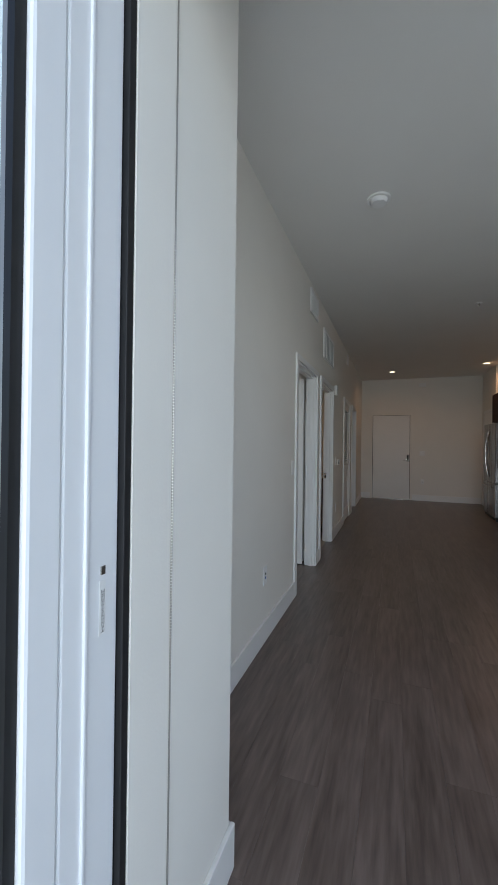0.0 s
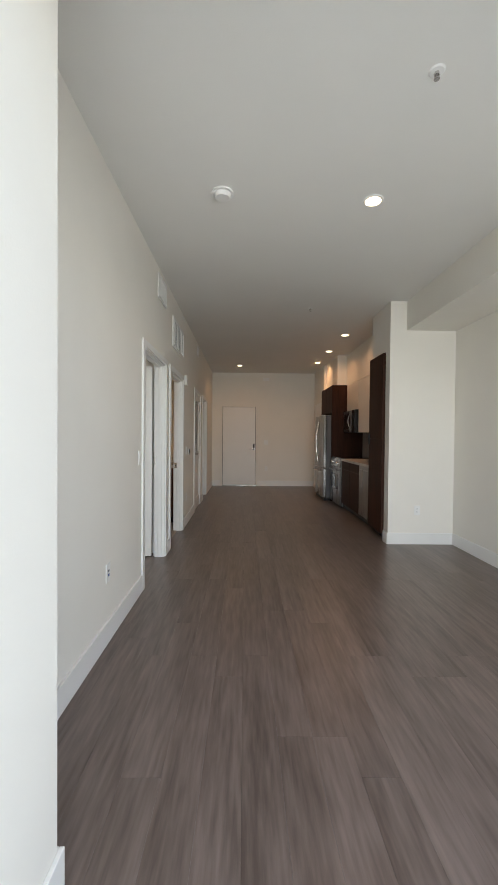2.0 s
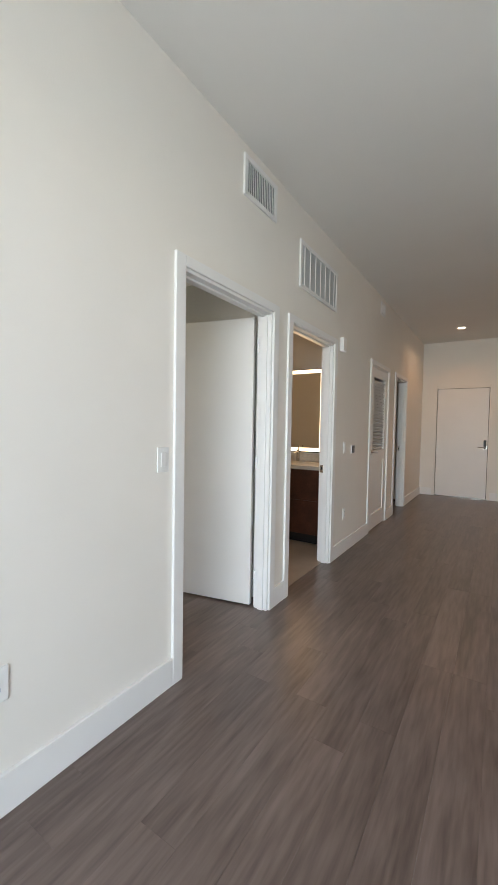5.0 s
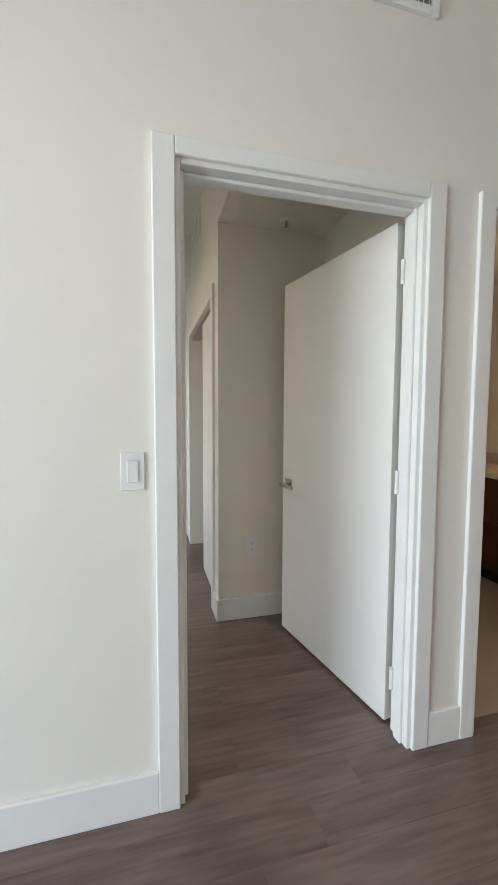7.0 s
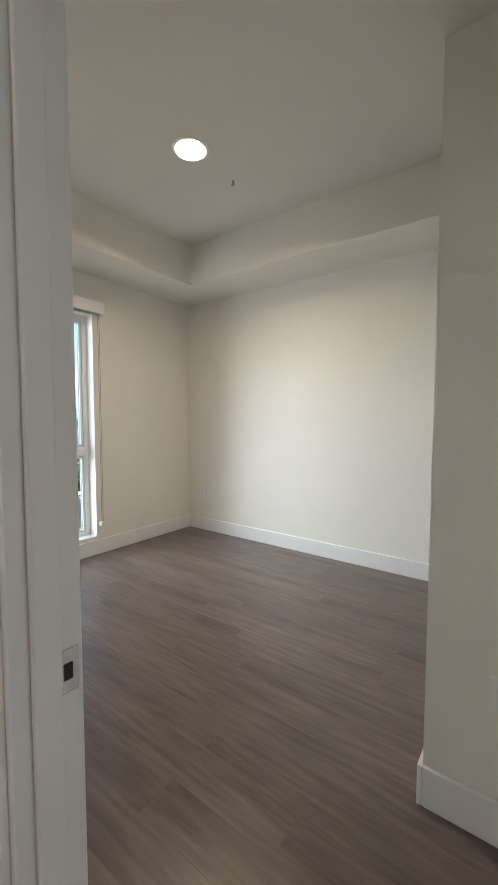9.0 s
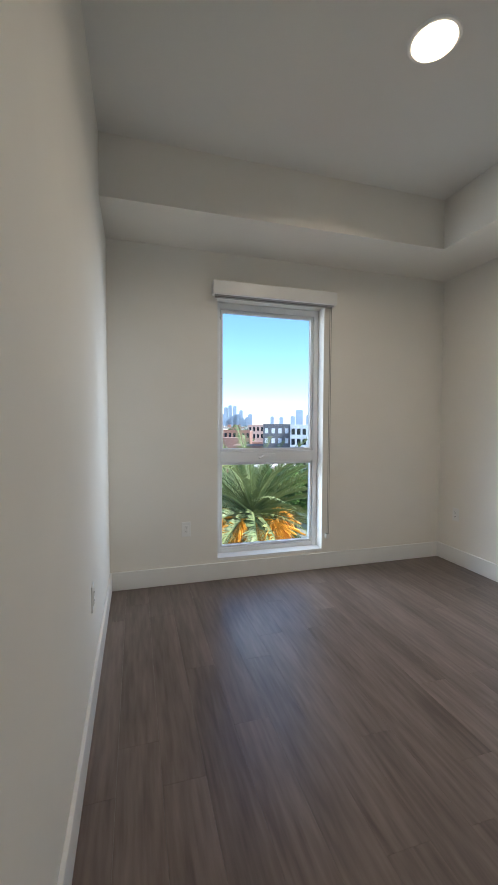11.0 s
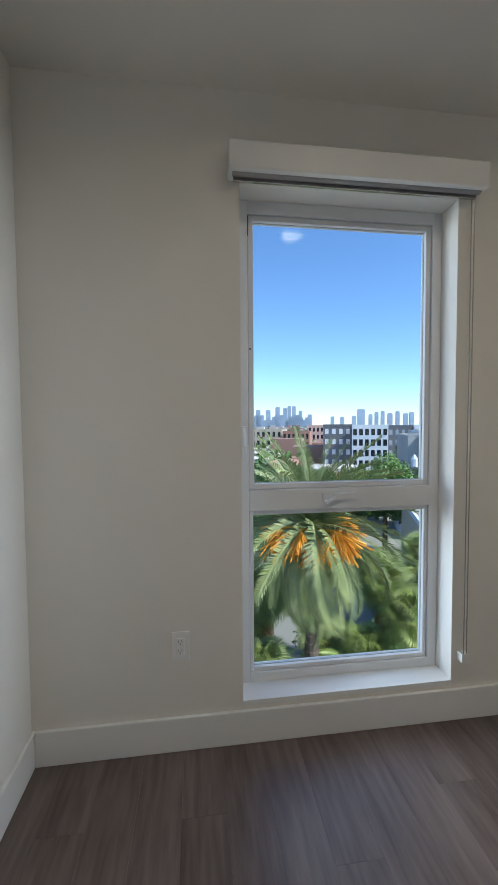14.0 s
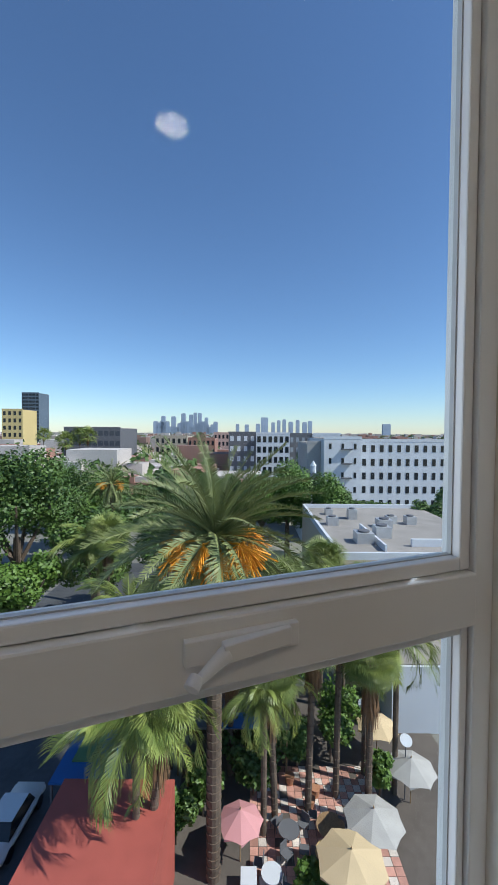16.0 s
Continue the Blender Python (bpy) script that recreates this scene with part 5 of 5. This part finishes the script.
CLOTH = [M("pink_canvas", (0.62, 0.29, 0.29), 0.8, grain=0.08, scale=2), M("beige_canvas", (0.62, 0.47, 0.28), 0.8, grain=0.08, scale=2), M("grey_canvas", (0.42, 0.40, 0.37), 0.8, grain=0.15, scale=2)]
umbrella(-0.3, 18.7, 1.15, -17.3, CLOTH[0], "faded pink patio umbrella, open")
umbrella(4.7, 16.9, 1.6, -17.3, CLOTH[1], "beige canvas patio umbrella, open")
umbrella(6.3, 18.8, 1.5, -17.3, CLOTH[2], "sun-dappled grey patio umbrella, open")
umbrella(8.5, 25.0, 1.35, -17.3, CLOTH[1], "beige canvas patio umbrella under the palms, open")
umbrella(9.4, 21.8, 1.4, -17.3, CLOTH[2], "tan grey patio umbrella by the wall, open")


def patio_table(s, d, r_, top_mat, label):
    t = thing("patio_table", label, "table", "patio tables")
    c = site(s, d)
    bm_ = bmesh.new()
    rod(bm_, (c.x, c.y, GZ + 0.72), (c.x, c.y, GZ + 0.76), r_, None, 24)
    part("tabletop", bm_, top_mat, t)
    bm_ = bmesh.new()
    rod(bm_, (c.x, c.y, GZ + 0.03), (c.x, c.y, GZ + 0.72), 0.05, None, 8)
    part("pedestal", bm_, GREYST, t)


def patio_chair(s, d, turn):
    t = thing("patio_chair", "dark metal patio chair on the pavers", "chair", "patio chairs")
    c = Matrix.Translation(site(s, d)) @ Matrix.Rotation(turn, 4, "Z")

    def cb(nm, b):
        bm_ = bmesh.new()
        vs = box(bm_, *b)
        bmesh.ops.transform(bm_, matrix=c, verts=vs)
        part(nm, bm_, GREYST, t)
    cb("seat", (-0.24, -0.24, 0.42, 0.24, 0.24, 0.46))
    cb("backrest", (-0.24, 0.21, 0.5, 0.24, 0.25, 0.9))
    for x_ in (-0.22, 0.19):
        for y_ in (-0.22, 0.21):
            cb("leg", (x_, y_, 0.03, x_ + 0.03, y_ + 0.03, 0.5))


sh = thing("garden_shed", "dark-roofed open shed behind the palm trunks", "shed")
gpart("roof", (-4.4, 2.6, 23.4, 27.4, -17.0, -16.85), GREYST, sh)
gpart("tarp", (-1.6, 0.9, 23.3, 24.6, -16.845, -16.8), TARP, sh, "blue tarp laid over the roof edge")
gpart("wall", (-4.3, 2.5, 26.8, 27.3, GZ, -17.0), M("shed_boards", (0.06, 0.045, 0.035), 0.9, grain=0.3, scale=4), sh)
for s in (-4.3, -1.0, 2.4):
    gpart("post", (s, s + 0.1, 23.5, 23.6, GZ, -17.0), WOOD, sh)
for s, d, z in ((7.3, 24.0, -15.8), (9.15, 22.0, -16.5)):
    t = thing("satellite_dish", "white round dish on a thin post", "dish", "patio dishes")
    c = site(s, d, z)
    bm = bmesh.new()
    rod(bm, (c.x, c.y, GZ), (c.x, c.y, z), 0.03, None, 8)
    part("post", bm, GREYST, t)
    bm = bmesh.new()
    rod(bm, c, c + Vector((0.03, 0.06, 0.10)), 0.08, 0.34, 20)
    part("dish", bm, STUCCO, t)
t = thing("square_table", "square white patio table beside the pink umbrella", "table")
gpart("tabletop", (-0.25, 0.5, 17.1, 17.85, GZ + 0.72, GZ + 0.76), STUCCO, t)
for s in (-0.2, 0.4):
    for d in (17.15, 17.75):
        gpart("leg", (s, s + 0.05, d, d + 0.05, GZ + 0.03, GZ + 0.72), GREYST, t)
patio_table(4.0, 18.5, 0.62, M("straw_weave", (0.5, 0.34, 0.16), 0.8, grain=0.25, scale=9), "round woven straw patio table")
patio_table(2.2, 19.6, 0.55, GREYST, "round dark metal patio table")
patio_table(4.4, 19.8, 0.75, WOOD, "round wooden patio table")
patio_table(1.2, 17.6, 0.5, STUCCO, "small white patio table")
patio_table(5.9, 17.0, 0.5, WOOD, "round wooden patio table under the umbrella")
for s, d, tn in ((1.6, 20.3, 0.3), (3.0, 20.2, 2.0), (2.0, 18.7, 3.5), (2.9, 18.9, 4.2), (3.6, 20.7, 1.0), (5.2, 20.3, 5.5), (0.6, 18.3, 1.0), (1.9, 17.2, 4.0), (3.4, 18.4, 2.6)):
    patio_chair(s, d, tn)
for s, d in ((4.0, 22.2), (3.6, 21.5), (7.4, 21.4), (2.6, 23.0)):
    t = thing("plant_pot", "terracotta plant pot on the patio", "flower pot", "patio pots")
    bm = bmesh.new()
    rod(bm, site(s, d, GZ + 0.03), site(s, d, GZ + 0.55), 0.2, 0.3, 16)
    part("pot", bm, M("terracotta", (0.42, 0.2, 0.11), 0.8, grain=0.15, scale=5), t)


def car(s, d, turn, paint, label):
    t = thing("parked_car", label, "car", "parked cars")
    c = Matrix.Translation(site(s, d, GZ + 0.06)) @ Matrix.Rotation(YAW + turn, 4, "Z")
    bm_ = bmesh.new()
    vs = box(bm_, -2.2, -0.88, 0.3, 2.2, 0.88, 0.85)
    bmesh.ops.bevel(bm_, geom=list(bm_.edges), offset=0.16, segments=3, affect="EDGES")
    bmesh.ops.transform(bm_, matrix=c, verts=bm_.verts)
    part("body", bm_, paint, t, smooth=True)
    bm_ = bmesh.new()
    vs = box(bm_, -1.3, -0.78, 0.83, 1.1, 0.78, 1.42)
    for v in vs:
        if v.co.z > 1:
            v.co.x *= 0.68
            v.co.y *= 0.85
    bmesh.ops.transform(bm_, matrix=c, verts=bm_.verts)
    cab = part("cabin", bm_, WINGLASS, t, "dark car glass")
    bm_ = bmesh.new()
    box(bm_, -0.85, -0.65, 1.41, 0.72, 0.65, 1.45)
    bmesh.ops.transform(bm_, matrix=c, verts=bm_.verts)
    part("roof", bm_, paint, t)
    for x_ in (-1.4, 1.4):
        for y_ in (-0.9, 0.7):
            bm_ = bmesh.new()
            rod(bm_, (x_, y_, 0.32), (x_, y_ + 0.2, 0.32), 0.32, None, 16)
            bmesh.ops.transform(bm_, matrix=c, verts=bm_.verts)
            part("wheel", bm_, BLACK, t)


for i, (s, d, tn) in enumerate(((-12.5, 20, 1.57), (-13, 15, 1.57), (-19.5, 26, 1.57), (-15.0, 37.5, 0.2), (-22, 43, 1.57), (-19.6, 33, 1.57), (22, 58, 0.05), (27, 58.5, 0.0), (-31, 57, 0), (-24, 59, 0))):
    car(s, d, tn, CARS[i % 3], ("white parked car on the street", "dark parked car on the street", "silver parked car on the street")[i % 3])
lp = thing("street_lamp", "grey curved street lamp beside the cross street", "street lamp")
bm = bmesh.new()
rod(bm, site(19.5, 64), site(19.5, 64, GZ + 8.5), 0.09, 0.06, 8)
rod(bm, site(19.5, 64, GZ + 8.5), site(16.8, 64, GZ + 9.0), 0.06, 0.05, 8)
part("pole", bm, GAL, lp)
gpart("lamp_head", (16.2, 16.9, 63.85, 64.15, GZ + 8.9, GZ + 9.05), GAL, lp)
# pavers
pav = {}
prn = random.Random(8)
for i in range(17):
    for j in range(16):
        s, d = 0.4 + i * 0.44, 17.4 + j * 0.44
        if s - 0.2 > 7.6 or prn.random() < 0.05:
            continue
        if "m" not in pav:
            bm = bmesh.new()
            box(bm, -0.205, -0.205, 0.0, 0.205, 0.205, 0.022)
            pav["m"] = mesh_of("paver", bm, PAVER)
            bm = bmesh.new()
            box(bm, -0.205, -0.205, 0.0, 0.205, 0.205, 0.022)
            pav["p"] = mesh_of("pale_paver", bm, M("pale_paver", (0.66, 0.57, 0.5), 0.8, grain=0.15, scale=3, randomize=0.15))
        o = new("paver", pav["m" if (i + j) % 2 or prn.random() < 0.3 else "p"])
        o.parent = patio
        o.matrix_basis = Matrix.Translation(site(s, d, GZ + 0.03)) @ Matrix.Rotation(YAW, 4, "Z")

# ---- floor planks ----
PW, PL = 0.152, 1.22
plank_meshes = {}


def plank(x, y0, y1):
    key = round(y1 - y0, 3)
    if key not in plank_meshes:
        bm_ = bmesh.new()
        box(bm_, -PW / 2 + 0.0002, -key / 2 + 0.0002, -0.006, PW / 2 - 0.0002, key / 2 - 0.0002, 0)
        plank_meshes[key] = mesh_of("plank", bm_, PLANK, 0.0004)
    o = new("plank", plank_meshes[key])
    o.parent = floor
    o.location = (x, (y0 + y1) / 2, 0)


prng = random.Random(5)
x = XW - 0.06
while x < XE + 0.1:
    yend = YN
    if x < -0.22:
        yend = 4.78
    y = 0.99
    cut = round(prng.choice((0.3, 0.5, 0.7, 0.9, 1.1)), 2)
    while y < yend:
        y1 = y + cut
        if yend - y1 < 0.12:
            y1 = yend
        plank(x + PW / 2, y, min(y1, yend))
        y, cut = y1, PL
    x += PW
